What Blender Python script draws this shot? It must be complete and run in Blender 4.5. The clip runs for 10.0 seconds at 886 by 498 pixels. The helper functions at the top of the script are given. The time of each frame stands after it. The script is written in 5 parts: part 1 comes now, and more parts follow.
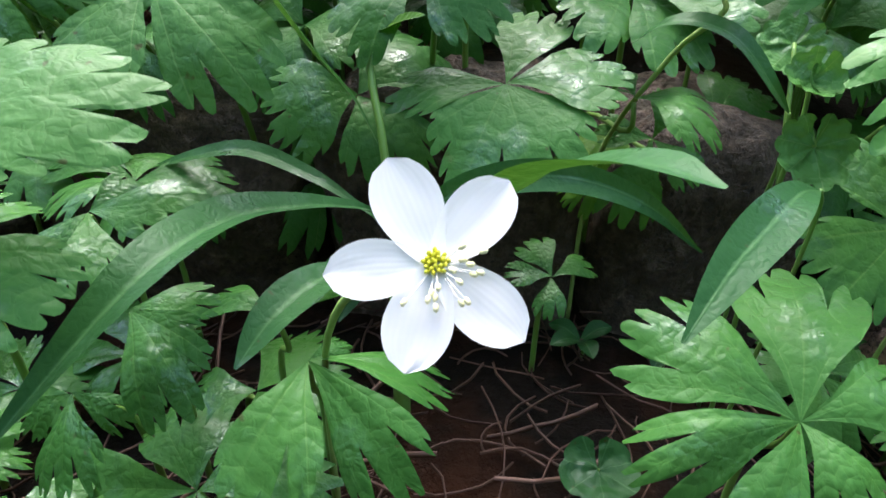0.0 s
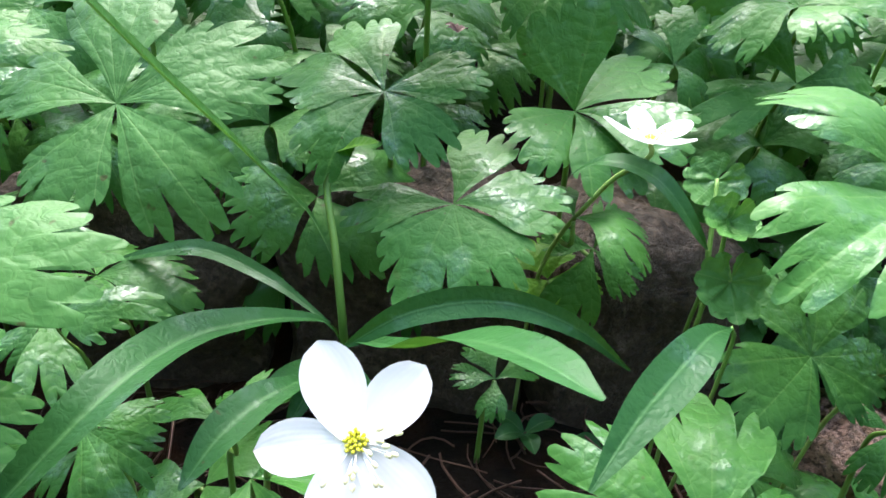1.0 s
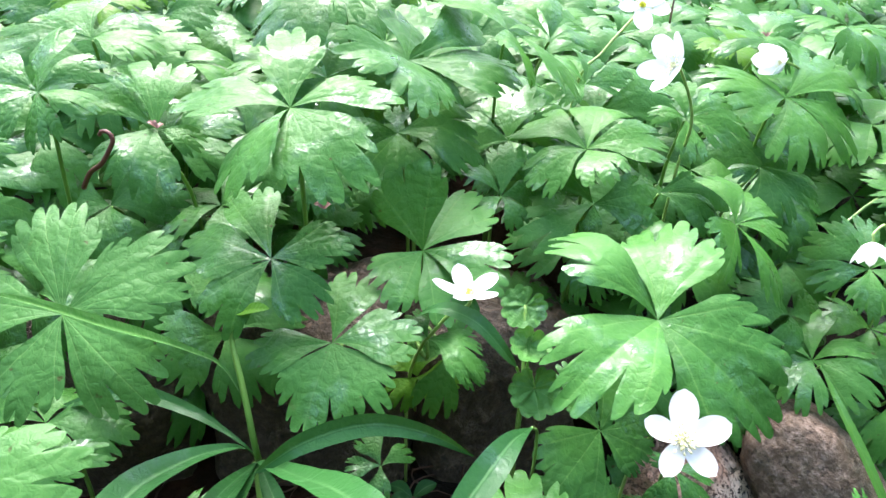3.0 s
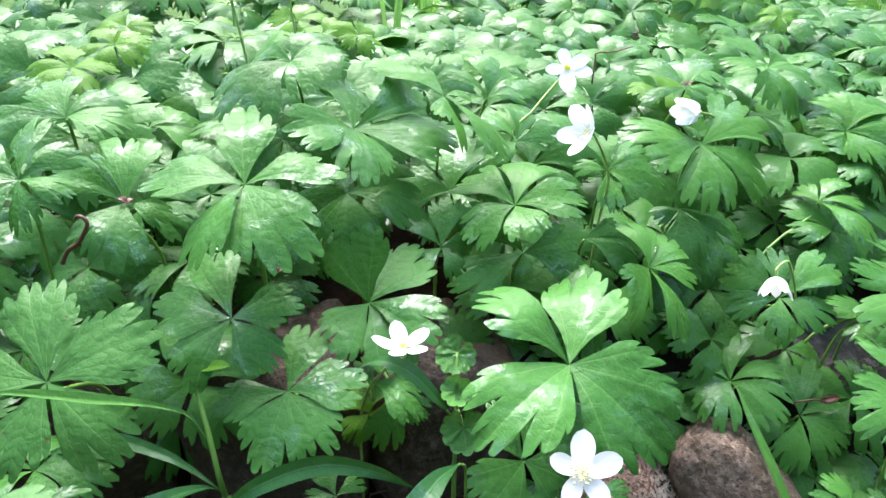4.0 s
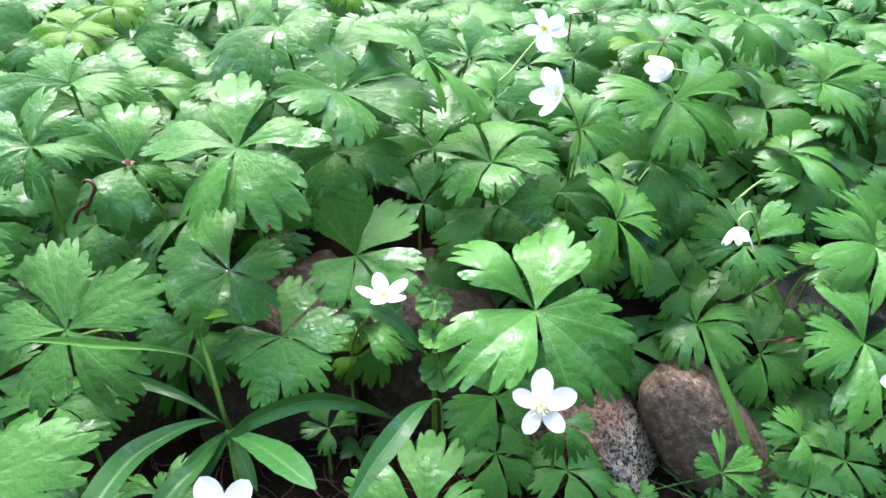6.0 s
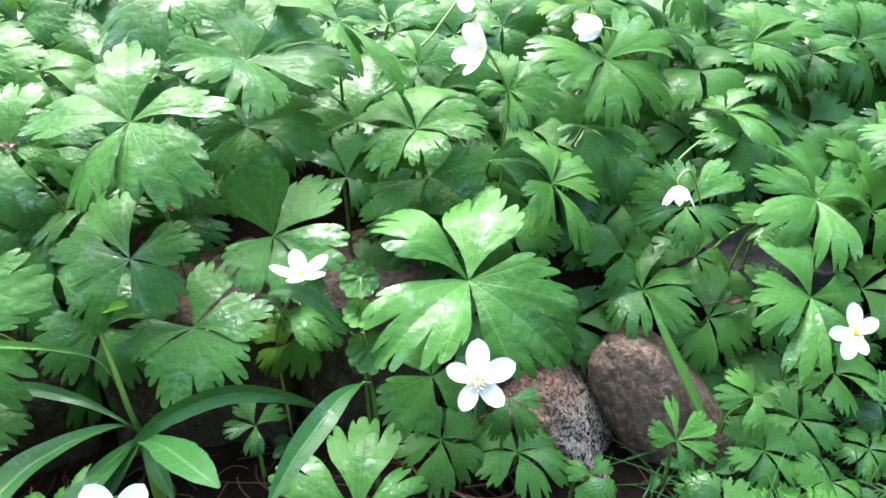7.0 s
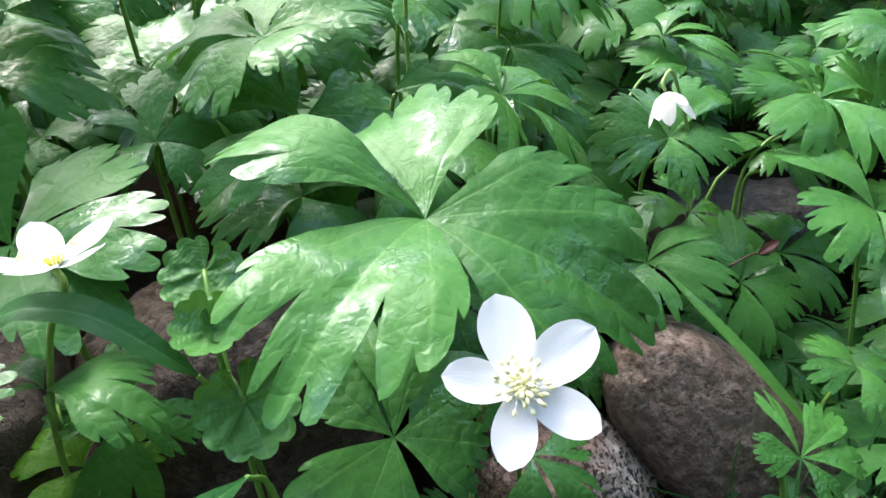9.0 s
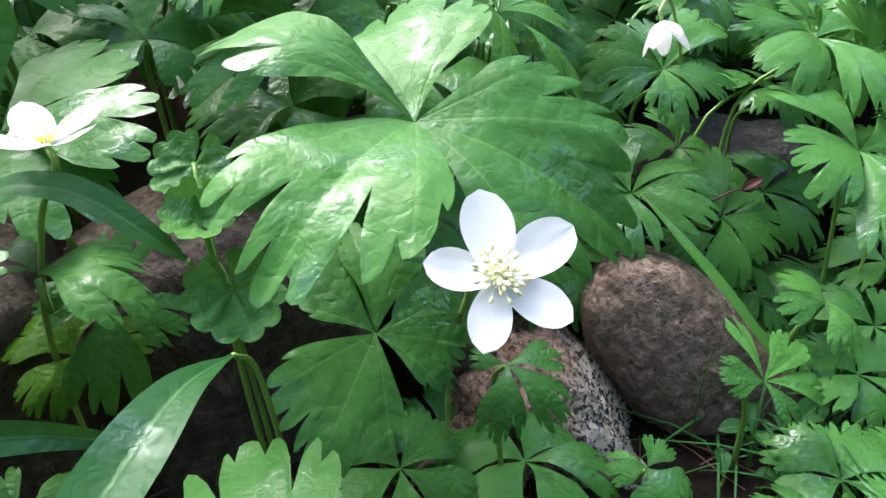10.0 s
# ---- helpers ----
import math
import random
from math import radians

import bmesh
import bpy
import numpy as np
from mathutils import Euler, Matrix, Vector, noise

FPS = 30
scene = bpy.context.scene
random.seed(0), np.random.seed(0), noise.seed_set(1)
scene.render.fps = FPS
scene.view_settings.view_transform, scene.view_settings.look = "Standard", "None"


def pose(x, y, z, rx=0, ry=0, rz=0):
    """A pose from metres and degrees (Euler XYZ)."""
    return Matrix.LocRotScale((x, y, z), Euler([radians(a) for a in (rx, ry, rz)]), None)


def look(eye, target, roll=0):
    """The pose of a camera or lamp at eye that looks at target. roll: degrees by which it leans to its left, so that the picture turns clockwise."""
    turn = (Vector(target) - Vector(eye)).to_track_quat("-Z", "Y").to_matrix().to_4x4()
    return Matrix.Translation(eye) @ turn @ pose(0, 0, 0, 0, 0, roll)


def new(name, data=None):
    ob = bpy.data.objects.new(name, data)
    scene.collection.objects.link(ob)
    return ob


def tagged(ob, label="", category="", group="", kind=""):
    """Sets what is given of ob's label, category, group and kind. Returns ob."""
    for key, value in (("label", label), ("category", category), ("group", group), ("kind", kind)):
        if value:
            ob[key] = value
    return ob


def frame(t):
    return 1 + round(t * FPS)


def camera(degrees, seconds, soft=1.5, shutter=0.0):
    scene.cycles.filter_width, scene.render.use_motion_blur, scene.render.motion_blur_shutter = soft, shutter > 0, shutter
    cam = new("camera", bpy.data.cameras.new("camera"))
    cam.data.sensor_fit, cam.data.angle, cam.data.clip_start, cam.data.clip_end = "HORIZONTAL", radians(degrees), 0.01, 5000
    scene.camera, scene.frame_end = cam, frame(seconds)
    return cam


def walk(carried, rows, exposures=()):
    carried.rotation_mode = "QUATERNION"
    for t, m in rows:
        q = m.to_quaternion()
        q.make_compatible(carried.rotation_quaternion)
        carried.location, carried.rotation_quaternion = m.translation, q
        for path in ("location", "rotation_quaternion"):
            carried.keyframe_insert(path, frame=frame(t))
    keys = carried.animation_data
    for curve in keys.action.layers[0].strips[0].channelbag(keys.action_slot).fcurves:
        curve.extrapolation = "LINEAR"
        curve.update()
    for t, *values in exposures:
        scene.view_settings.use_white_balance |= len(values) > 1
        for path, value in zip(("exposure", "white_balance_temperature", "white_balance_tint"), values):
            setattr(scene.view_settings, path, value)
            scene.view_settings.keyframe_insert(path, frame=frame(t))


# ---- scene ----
cam = camera(65.3, 10.0, shutter=0.2)
PATH = [
    (0, (0.0103, 0.0012, 0.1979), (0.0016, 0.2639, 0.0534), 0.32),
    (0.5, (0.0110, 0.0036, 0.2139), (0.0038, 0.2683, 0.0729), 0.38),
    (1, (0.0185, 0.0008, 0.2271), (0.0209, 0.2713, 0.0974), 3.22),
    (1.5, (0.0234, -0.0107, 0.2442), (0.0314, 0.2608, 0.1168), 3.13),
    (2, (0.0243, -0.0248, 0.2670), (0.0350, 0.2464, 0.1393), 1.80),
    (2.5, (0.0308, -0.0330, 0.2934), (0.0578, 0.2370, 0.1654), 0.81),
    (3, (0.0363, -0.0493, 0.3102), (0.0735, 0.2209, 0.1853), 0.91),
    (4.5, (0.0625, -0.0931, 0.3741), (0.1075, 0.1755, 0.2483), -0.26),
    (5, (0.0632, -0.1028, 0.3783), (0.0963, 0.1628, 0.2427), -1.23),
    (5.5, (0.0616, -0.1114, 0.3812), (0.0943, 0.1486, 0.2351), -0.56),
    (7, (0.0867, -0.0959, 0.3492), (0.1453, 0.1585, 0.2014), -2.19),
    (7.5, (0.0834, -0.0575, 0.3143), (0.1523, 0.2061, 0.1888), -1.94),
    (8, (0.1051, 0.0186, 0.2726), (0.2031, 0.2835, 0.1715), -2.86),
    (8.5, (0.1049, 0.0496, 0.2280), (0.2110, 0.3083, 0.1194), -8.94),
    (9, (0.0989, 0.0476, 0.2109), (0.2178, 0.3006, 0.1021), -9.91),
    (9.5, (0.0926, 0.0463, 0.2051), (0.2091, 0.2914, 0.0774), -8.41),
    (10, (0.0949, 0.0410, 0.2040), (0.2104, 0.2836, 0.0706), -7.20),
]
walk(cam, [(t, look(eye, target, roll)) for t, eye, target, roll in PATH],
     [(0.0, 2.32), (1.0, 2.66), (1.5, 2.92), (2.5, 3.04), (3.0, 2.94), (5.0, 2.58), (7.5, 2.82), (8.5, 2.56), (9.5, 2.34), (10.0, 2.40)])

# ---- world and light ----
SUN_UP, SUN_TURN = 60.0, -8.0
world = bpy.data.worlds.new("sky")
scene.world = world
world.use_nodes = True
wn = world.node_tree.nodes
sky = wn.new("ShaderNodeTexSky")
sky.sky_type, sky.sun_disc = "NISHITA", False
sky.sun_elevation, sky.sun_rotation = radians(SUN_UP), radians(SUN_TURN)
sky.air_density, sky.dust_density, sky.ozone_density = 1.0, 3.5, 1.1
wn["Background"].inputs["Strength"].default_value = 0.15
world.node_tree.links.new(sky.outputs[0], wn["Background"].inputs["Color"])
sun = new("sun", bpy.data.lights.new("sun", "SUN"))
sun.data.energy, sun.data.angle, sun.data.color = 0.8, radians(34), (1.0, 0.995, 0.985)
sun.matrix_world = look((0, 0, 0), (-math.sin(radians(SUN_TURN)) * math.cos(radians(SUN_UP)),
                                    -math.cos(radians(SUN_TURN)) * math.cos(radians(SUN_UP)), -math.sin(radians(SUN_UP))))


# ---- materials ----
class Mat:
    """A node material with short helpers."""

    def __init__(self, name):
        self.m = bpy.data.materials.new(name)
        self.m.use_nodes = True
        self.nodes, self.links = self.m.node_tree.nodes, self.m.node_tree.links
        self.bsdf = self.nodes["Principled BSDF"]
        self.out = self.nodes["Material Output"]

    def node(self, kind):
        return self.nodes.new(kind)

    def cells(self, scale, where):
        """Distance to the edges of irregular cells."""
        n = self.node("ShaderNodeTexVoronoi")
        n.feature = "DISTANCE_TO_EDGE"
        n.inputs["Scale"].default_value = scale
        self.link(where, n.inputs["Vector"])
        return n.outputs["Distance"]

    def link(self, a, b):
        self.links.new(a, b)

    def put(self, socket, value):
        if hasattr(value, "is_output"):
            self.link(value, socket)
        else:
            socket.default_value = value

    def math(self, op, a, b=0.0, clamp=False):
        n = self.node("ShaderNodeMath")
        n.operation, n.use_clamp = op, clamp
        self.put(n.inputs[0], a)
        self.put(n.inputs[1], b)
        return n.outputs[0]

    def mix(self, fac, a, b):
        n = self.node("ShaderNodeMix")
        n.data_type = "RGBA"
        self.put(n.inputs[0], fac)
        self.put(n.inputs[6], a)
        self.put(n.inputs[7], b)
        return n.outputs[2]

    def noise(self, scale, detail=3.0, rough=0.55, where="Object", stretch=None):
        tc = self.node("ShaderNodeTexCoord")
        vec = tc.outputs[where]
        if stretch:
            mp = self.node("ShaderNodeMapping")
            mp.inputs["Scale"].default_value = stretch
            self.link(vec, mp.inputs[0])
            vec = mp.outputs[0]
        n = self.node("ShaderNodeTexNoise")
        n.inputs["Scale"].default_value, n.inputs["Detail"].default_value, n.inputs["Roughness"].default_value = scale, detail, rough
        self.link(vec, n.inputs["Vector"])
        return n.outputs["Fac"]

    def ramp(self, fac, stops):
        n = self.node("ShaderNodeValToRGB")
        els = n.color_ramp.elements
        while len(els) < len(stops):
            els.new(0.5)
        for e, (p, c) in zip(els, stops):
            e.position, e.color = p, c if len(c) == 4 else (*c, 1)
        self.link(fac, n.inputs[0])
        return n.outputs[0]

    def bump(self, height, strength=0.3, distance=0.001, after=None):
        n = self.node("ShaderNodeBump")
        n.inputs["Strength"].default_value, n.inputs["Distance"].default_value = strength, distance
        self.link(height, n.inputs["Height"])
        if after:
            self.link(after, n.inputs["Normal"])
        self.link(n.outputs[0], self.bsdf.inputs["Normal"])
        return n.outputs[0]

    def base(self, value):
        self.put(self.bsdf.inputs["Base Color"], value)

    def shine(self, color, share):
        """Light that shines through a thin blade."""
        t = self.node("ShaderNodeBsdfTranslucent")
        self.put(t.inputs["Color"], color)
        mixer = self.node("ShaderNodeMixShader")
        mixer.inputs[0].default_value = share
        self.link(self.bsdf.outputs[0], mixer.inputs[1])
        self.link(t.outputs[0], mixer.inputs[2])
        self.link(mixer.outputs[0], self.out.inputs["Surface"])


def leaf_material(name, dark, mid, light, wet=0.5, veins=1.0, glow=0.17, side_veins=1.0, even_rib=False):
    """A leaf blade: pale ribs, a faint net of veins, blisters between them, and a patchy film of water."""
    m = Mat(name)
    info = m.node("ShaderNodeObjectInfo")
    island = m.node("ShaderNodeNewGeometry")
    chance = m.math("FRACT", m.math("ADD", info.outputs["Random"], island.outputs["Random Per Island"]))
    tint = m.mix(chance, (*dark, 1), (*light, 1))
    patches = m.noise(55.0, 4.0, 0.6)
    col = m.mix(m.math("MULTIPLY", patches, 0.9, True), tint, (*mid, 1))
    uv = m.node("ShaderNodeUVMap")
    sep = m.node("ShaderNodeSeparateXYZ")
    m.link(uv.outputs[0], sep.inputs[0])
    u, v = sep.outputs[0], m.math("ABSOLUTE", m.math("SUBTRACT", sep.outputs[1], 0.5))
    away = m.math("MULTIPLY", v, m.math("ADD", m.math("MULTIPLY", u, 34.0), 5.0))
    if even_rib:
        away = m.math("MULTIPLY", v, 17.0)
    rib = m.math("SUBTRACT", 1.0, away, True)
    lean = m.math("MULTIPLY", u, m.math("SUBTRACT", 9.0, m.math("MULTIPLY", v, 2.4)))
    lean = m.math("ADD", lean, m.math("MULTIPLY", m.noise(120.0, 2.0, 0.5), 0.9))
    side = m.math("ABSOLUTE", m.math("SUBTRACT", m.math("FRACT", lean), 0.5))
    side = m.math("SUBTRACT", 1.0, m.math("MULTIPLY", side, 10.0), True)
    tc = m.node("ShaderNodeTexCoord")
    uneven = m.node("ShaderNodeTexNoise")
    uneven.inputs["Scale"].default_value, uneven.inputs["Detail"].default_value = 160.0, 2.0
    m.link(tc.outputs["Object"], uneven.inputs["Vector"])
    cells = m.cells(240.0, m.mix(0.012, tc.outputs["Object"], uneven.outputs["Color"]))
    blister = m.math("MULTIPLY", cells, 3.0, True)
    net = m.math("SUBTRACT", 1.0, m.math("MULTIPLY", cells, 14.0), True)
    pale = m.math("ADD", m.math("MULTIPLY", rib, 0.38 * veins), m.math("MULTIPLY", side, 0.10 * side_veins))
    pale = m.math("ADD", pale, m.math("MULTIPLY", net, 0.07))
    col = m.mix(pale, col, (light[0] * 2.4, light[1] * 1.5, light[2] * 2.2, 1))
    mottle = m.noise(380.0, 4.0, 0.65)
    col = m.mix(m.math("MULTIPLY", m.math("SUBTRACT", mottle, 0.40), 0.45, True), col, (light[0] * 1.5, light[1] * 1.3, light[2] * 1.3, 1))
    spots = m.ramp(m.noise(95.0, 2.0, 0.5), [(0.0, (0, 0, 0)), (0.74, (0, 0, 0)), (0.80, (1, 1, 1)), (1.0, (1, 1, 1))])
    col = m.mix(m.math("MULTIPLY", spots, 0.35), col, (0.10, 0.09, 0.03, 1))
    flecks = m.ramp(m.noise(260.0, 1.0, 0.4), [(0.0, (0, 0, 0)), (0.76, (0, 0, 0)), (0.80, (1, 1, 1)), (1.0, (1, 1, 1))])
    col = m.mix(m.math("MULTIPLY", flecks, 0.75), col, (0.060, 0.046, 0.014, 1))
    m.base(col)
    film = m.ramp(m.noise(42.0, 4.0, 0.6), [(0.0, (1, 1, 1)), (0.36 - 0.12 * (1 - wet), (1, 1, 1)), (0.54 - 0.12 * (1 - wet), (0, 0, 0)), (1.0, (0, 0, 0))])
    beads = m.ramp(m.noise(210.0, 2.0, 0.5), [(0.0, (0.4, 0.4, 0.4)), (0.42, (0.4, 0.4, 0.4)), (0.54, (1, 1, 1)), (1.0, (1, 1, 1))])
    film = m.math("MULTIPLY", film, beads)
    m.put(m.bsdf.inputs["Roughness"], m.math("SUBTRACT", 0.42, m.math("MULTIPLY", film, 0.27)))
    m.put(m.bsdf.inputs["Specular IOR Level"], m.math("ADD", 0.16, m.math("MULTIPLY", film, 0.74)))
    # Reflections are tinted blue here to stand in for a bluer sky.
    m.bsdf.inputs["Specular Tint"].default_value = (0.86, 0.96, 1.0, 1)
    # sunken ribs, pillows between the side veins, a net of small blisters and a fine crinkle
    pillow = m.math("SINE", m.math("MULTIPLY", m.math("FRACT", m.math("ADD", lean, 0.5)), math.pi))
    h = m.math("ADD", m.math("MULTIPLY", rib, -0.05 * veins), m.math("MULTIPLY", m.noise(110.0, 2.0, 0.5), 0.60))
    h = m.math("ADD", h, m.math("MULTIPLY", pillow, 0.18 * side_veins))
    h = m.math("ADD", h, m.math("MULTIPLY", blister, 0.13))
    h = m.math("ADD", h, m.math("MULTIPLY", m.noise(300.0, 3.0, 0.6), m.math("ADD", 0.20, m.math("MULTIPLY", film, 0.60))))
    m.bump(h, 0.60, 0.0012)
    m.shine(m.mix(0.45, col, (0.13, 0.34, 0.014, 1)), glow)
    return m.m


LEAF = leaf_material("anemone_leaf_green", (0.022, 0.096, 0.016), (0.041, 0.152, 0.025), (0.067, 0.206, 0.036), wet=0.68)
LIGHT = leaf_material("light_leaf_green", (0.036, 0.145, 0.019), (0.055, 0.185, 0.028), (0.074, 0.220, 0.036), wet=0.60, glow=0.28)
MATT = leaf_material("matt_leaf_green", (0.034, 0.118, 0.022), (0.048, 0.155, 0.030), (0.066, 0.192, 0.040), wet=0.0, veins=1.3)
FRESH = leaf_material("young_leaf_green", (0.065, 0.19, 0.014), (0.085, 0.23, 0.016), (0.105, 0.27, 0.022), wet=0.4, glow=0.36)
STRAP = leaf_material("lance_leaf_green", (0.014, 0.066, 0.016), (0.021, 0.090, 0.021), (0.032, 0.120, 0.028), wet=0.35, veins=2.0, side_veins=0.1, even_rib=True)
MINT = leaf_material("scalloped_leaf_green", (0.055, 0.165, 0.035), (0.070, 0.205, 0.045), (0.085, 0.23, 0.055), wet=0.55, veins=1.4, side_veins=0.6)
IRIS = leaf_material("iris_blade_green", (0.20, 0.40, 0.11), (0.24, 0.45, 0.14), (0.28, 0.50, 0.17), wet=0.2, veins=0.2, side_veins=0.0, glow=0.4)


def stalk_material():
    m = Mat("stalk_green")
    along = m.noise(90.0, 3.0, 0.5, stretch=(1, 1, 0.15))
    m.base(m.mix(along, (0.11, 0.24, 0.04, 1), (0.20, 0.37, 0.07, 1)))
    m.bsdf.inputs["Roughness"].default_value = 0.38
    m.bump(along, 0.25, 0.0005)
    return m.m


def petal_material():
    m = Mat("white_petal")
    uv = m.node("ShaderNodeUVMap")
    lines = m.node("ShaderNodeTexWave")
    lines.wave_type, lines.bands_direction = "BANDS", "Y"
    lines.inputs["Scale"].default_value, lines.inputs["Distortion"].default_value, lines.inputs["Detail"].default_value = 3.2, 1.2, 2.0
    m.link(uv.outputs[0], lines.inputs["Vector"])
    m.base(m.mix(lines.outputs["Fac"], (0.905, 0.91, 0.92, 1), (0.925, 0.925, 0.93, 1)))
    m.bsdf.inputs["Roughness"].default_value = 0.55
    m.bump(lines.outputs["Fac"], 0.06, 0.0003)
    m.shine((0.88, 0.9, 0.88, 1), 0.4)
    return m.m


def plain(name, color, rough, bumpy=0.2, grain=300.0, spread=0.25):
    m = Mat(name)
    n = m.noise(grain, 3.0, 0.6)
    dark = tuple(c * (1 - spread) for c in color)
    m.base(m.mix(n, (*dark, 1), (*(min(1, c * (1 + spread)) for c in color), 1)))
    m.bsdf.inputs["Roughness"].default_value = rough
    m.bump(n, bumpy, 0.0005)
    return m.m


def crack_bend(m):
    n = m.node("ShaderNodeTexNoise")
    n.inputs["Scale"].default_value, n.inputs["Detail"].default_value = 60.0, 3.0
    tc = m.node("ShaderNodeTexCoord")
    m.link(tc.outputs["Object"], n.inputs["Vector"])
    return n.outputs["Color"]


def stone_material(name, a, b, c):
    m = Mat(name)
    big = m.noise(48.0, 6.0, 0.7)
    fine = m.noise(170.0, 7.0, 0.72)
    pits = m.ramp(m.noise(300.0, 4.0, 0.65), [(0.0, (0, 0, 0)), (0.33, (0, 0, 0)), (0.42, (1, 1, 1)), (1.0, (1, 1, 1))])
    col = m.mix(m.ramp(big, [(0.0, (0, 0, 0)), (0.3, (0, 0, 0)), (0.7, (1, 1, 1)), (1.0, (1, 1, 1))]), (*a, 1), (*b, 1))
    col = m.mix(m.ramp(fine, [(0.0, (0, 0, 0)), (0.46, (0, 0, 0)), (0.66, (1, 1, 1)), (1.0, (1, 1, 1))]), col, (*c, 1))
    col = m.mix(m.math("MULTIPLY", m.math("SUBTRACT", 1.0, pits), 0.6), col, (a[0] * 0.3, a[1] * 0.27, a[2] * 0.25, 1))
    moss = m.ramp(m.noise(45.0, 4.0, 0.6), [(0.0, (0, 0, 0)), (0.58, (0, 0, 0)), (0.75, (1, 1, 1)), (1.0, (1, 1, 1))])
    col = m.mix(m.math("MULTIPLY", moss, 0.4), col, (0.06, 0.075, 0.03, 1))
    m.base(col)
    tc = m.node("ShaderNodeTexCoord")
    crack = m.cells(42.0, m.mix(0.12, tc.outputs["Object"], crack_bend(m)))
    split = m.math("SUBTRACT", 1.0, m.math("MULTIPLY", crack, 28.0), True)
    split = m.math("MULTIPLY", split, m.math("MULTIPLY", m.math("SUBTRACT", big, 0.45), 5.0, True))
    col = m.mix(m.math("MULTIPLY", split, 0.7), col, (a[0] * 0.25, a[1] * 0.22, a[2] * 0.2, 1))
    m.base(col)
    m.put(m.bsdf.inputs["Roughness"], m.math("ADD", m.math("MULTIPLY", fine, 0.35), 0.42))
    h = m.math("ADD", m.math("MULTIPLY", fine, 0.8), m.math("MULTIPLY", pits, 0.6))
    h = m.math("SUBTRACT", h, m.math("MULTIPLY", split, 0.8))
    m.bump(m.math("ADD", h, m.math("MULTIPLY", m.noise(130.0, 5.0, 0.65), 1.6)), 0.95, 0.0038)
    return m.m


def soil_material():
    m = Mat("dark_soil")
    big, fine = m.noise(9.0, 5.0, 0.6), m.noise(150.0, 6.0, 0.7)
    # The base is taken down to near black to carry shade under leaves.
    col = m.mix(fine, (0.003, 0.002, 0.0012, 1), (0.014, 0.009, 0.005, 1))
    red = m.ramp(big, [(0.0, (0, 0, 0)), (0.45, (0, 0, 0)), (0.62, (1, 1, 1)), (1.0, (1, 1, 1))])
    far = m.node("ShaderNodeTexCoord")
    sep = m.node("ShaderNodeSeparateXYZ")
    m.link(far.outputs["Object"], sep.inputs[0])
    # East of x = 0.24 the shaded soil stays near black, without red.
    clay = m.math("MULTIPLY", m.math("SUBTRACT", 0.24, sep.outputs[0]), 9.0, True)
    col = m.mix(m.math("MULTIPLY", m.math("MULTIPLY", red, clay), 0.7), col, (0.075, 0.024, 0.009, 1))
    lawn = m.math("MULTIPLY", m.math("SUBTRACT", sep.outputs[1], 1.6), 2.0, True)
    grass = m.mix(m.noise(60.0, 5.0, 0.7), (0.03, 0.09, 0.015, 1), (0.12, 0.22, 0.05, 1))
    m.base(m.mix(lawn, col, grass))
    m.bsdf.inputs["Roughness"].default_value = 0.85
    m.bsdf.inputs["Specular IOR Level"].default_value = 0.15
    m.bump(m.math("ADD", fine, m.noise(45.0, 4.0, 0.6)), 1.0, 0.006)
    return m.m


STALK, PETAL, SOIL = stalk_material(), petal_material(), soil_material()
PISTIL = plain("pistil_yellow_green", (0.72, 0.70, 0.05), 0.5, 0.1)
CREAM = plain("pistil_cream", (0.90, 0.87, 0.50), 0.5, 0.1)
ANTHER = plain("anther_cream", (0.93, 0.86, 0.46), 0.6, 0.1)
FILAMENT = plain("filament_white", (0.86, 0.87, 0.84), 0.5, 0.05)
NEEDLE = plain("dry_needle_brown", (0.080, 0.036, 0.021), 0.65, 0.3)
DRY = plain("dry_stem_pink_brown", (0.17, 0.088, 0.062), 0.6, 0.3)
FRESH_STEM = plain("pale_green_stem", (0.30, 0.46, 0.12), 0.45, 0.2)
SCREEN_GREEN = plain("screen_green", (0.025, 0.05, 0.02), 0.8, 1.0, 9.0, 0.7)
VIOLET = plain("violet_petal", (0.30, 0.20, 0.55), 0.5, 0.1)
TWIG = plain("dry_red_brown_husk", (0.11, 0.034, 0.022), 0.5, 0.5)
BROWN_STONE = stone_material("brown_stone", (0.10, 0.062, 0.038), (0.235, 0.158, 0.108), (0.40, 0.300, 0.230))
DARK_STONE = stone_material("dark_stone", (0.046, 0.030, 0.019), (0.094, 0.062, 0.039), (0.17, 0.115, 0.078))
SLATE_STONE = stone_material("slate_grey_stone", (0.040, 0.038, 0.037), (0.075, 0.070, 0.068), (0.14, 0.13, 0.13))


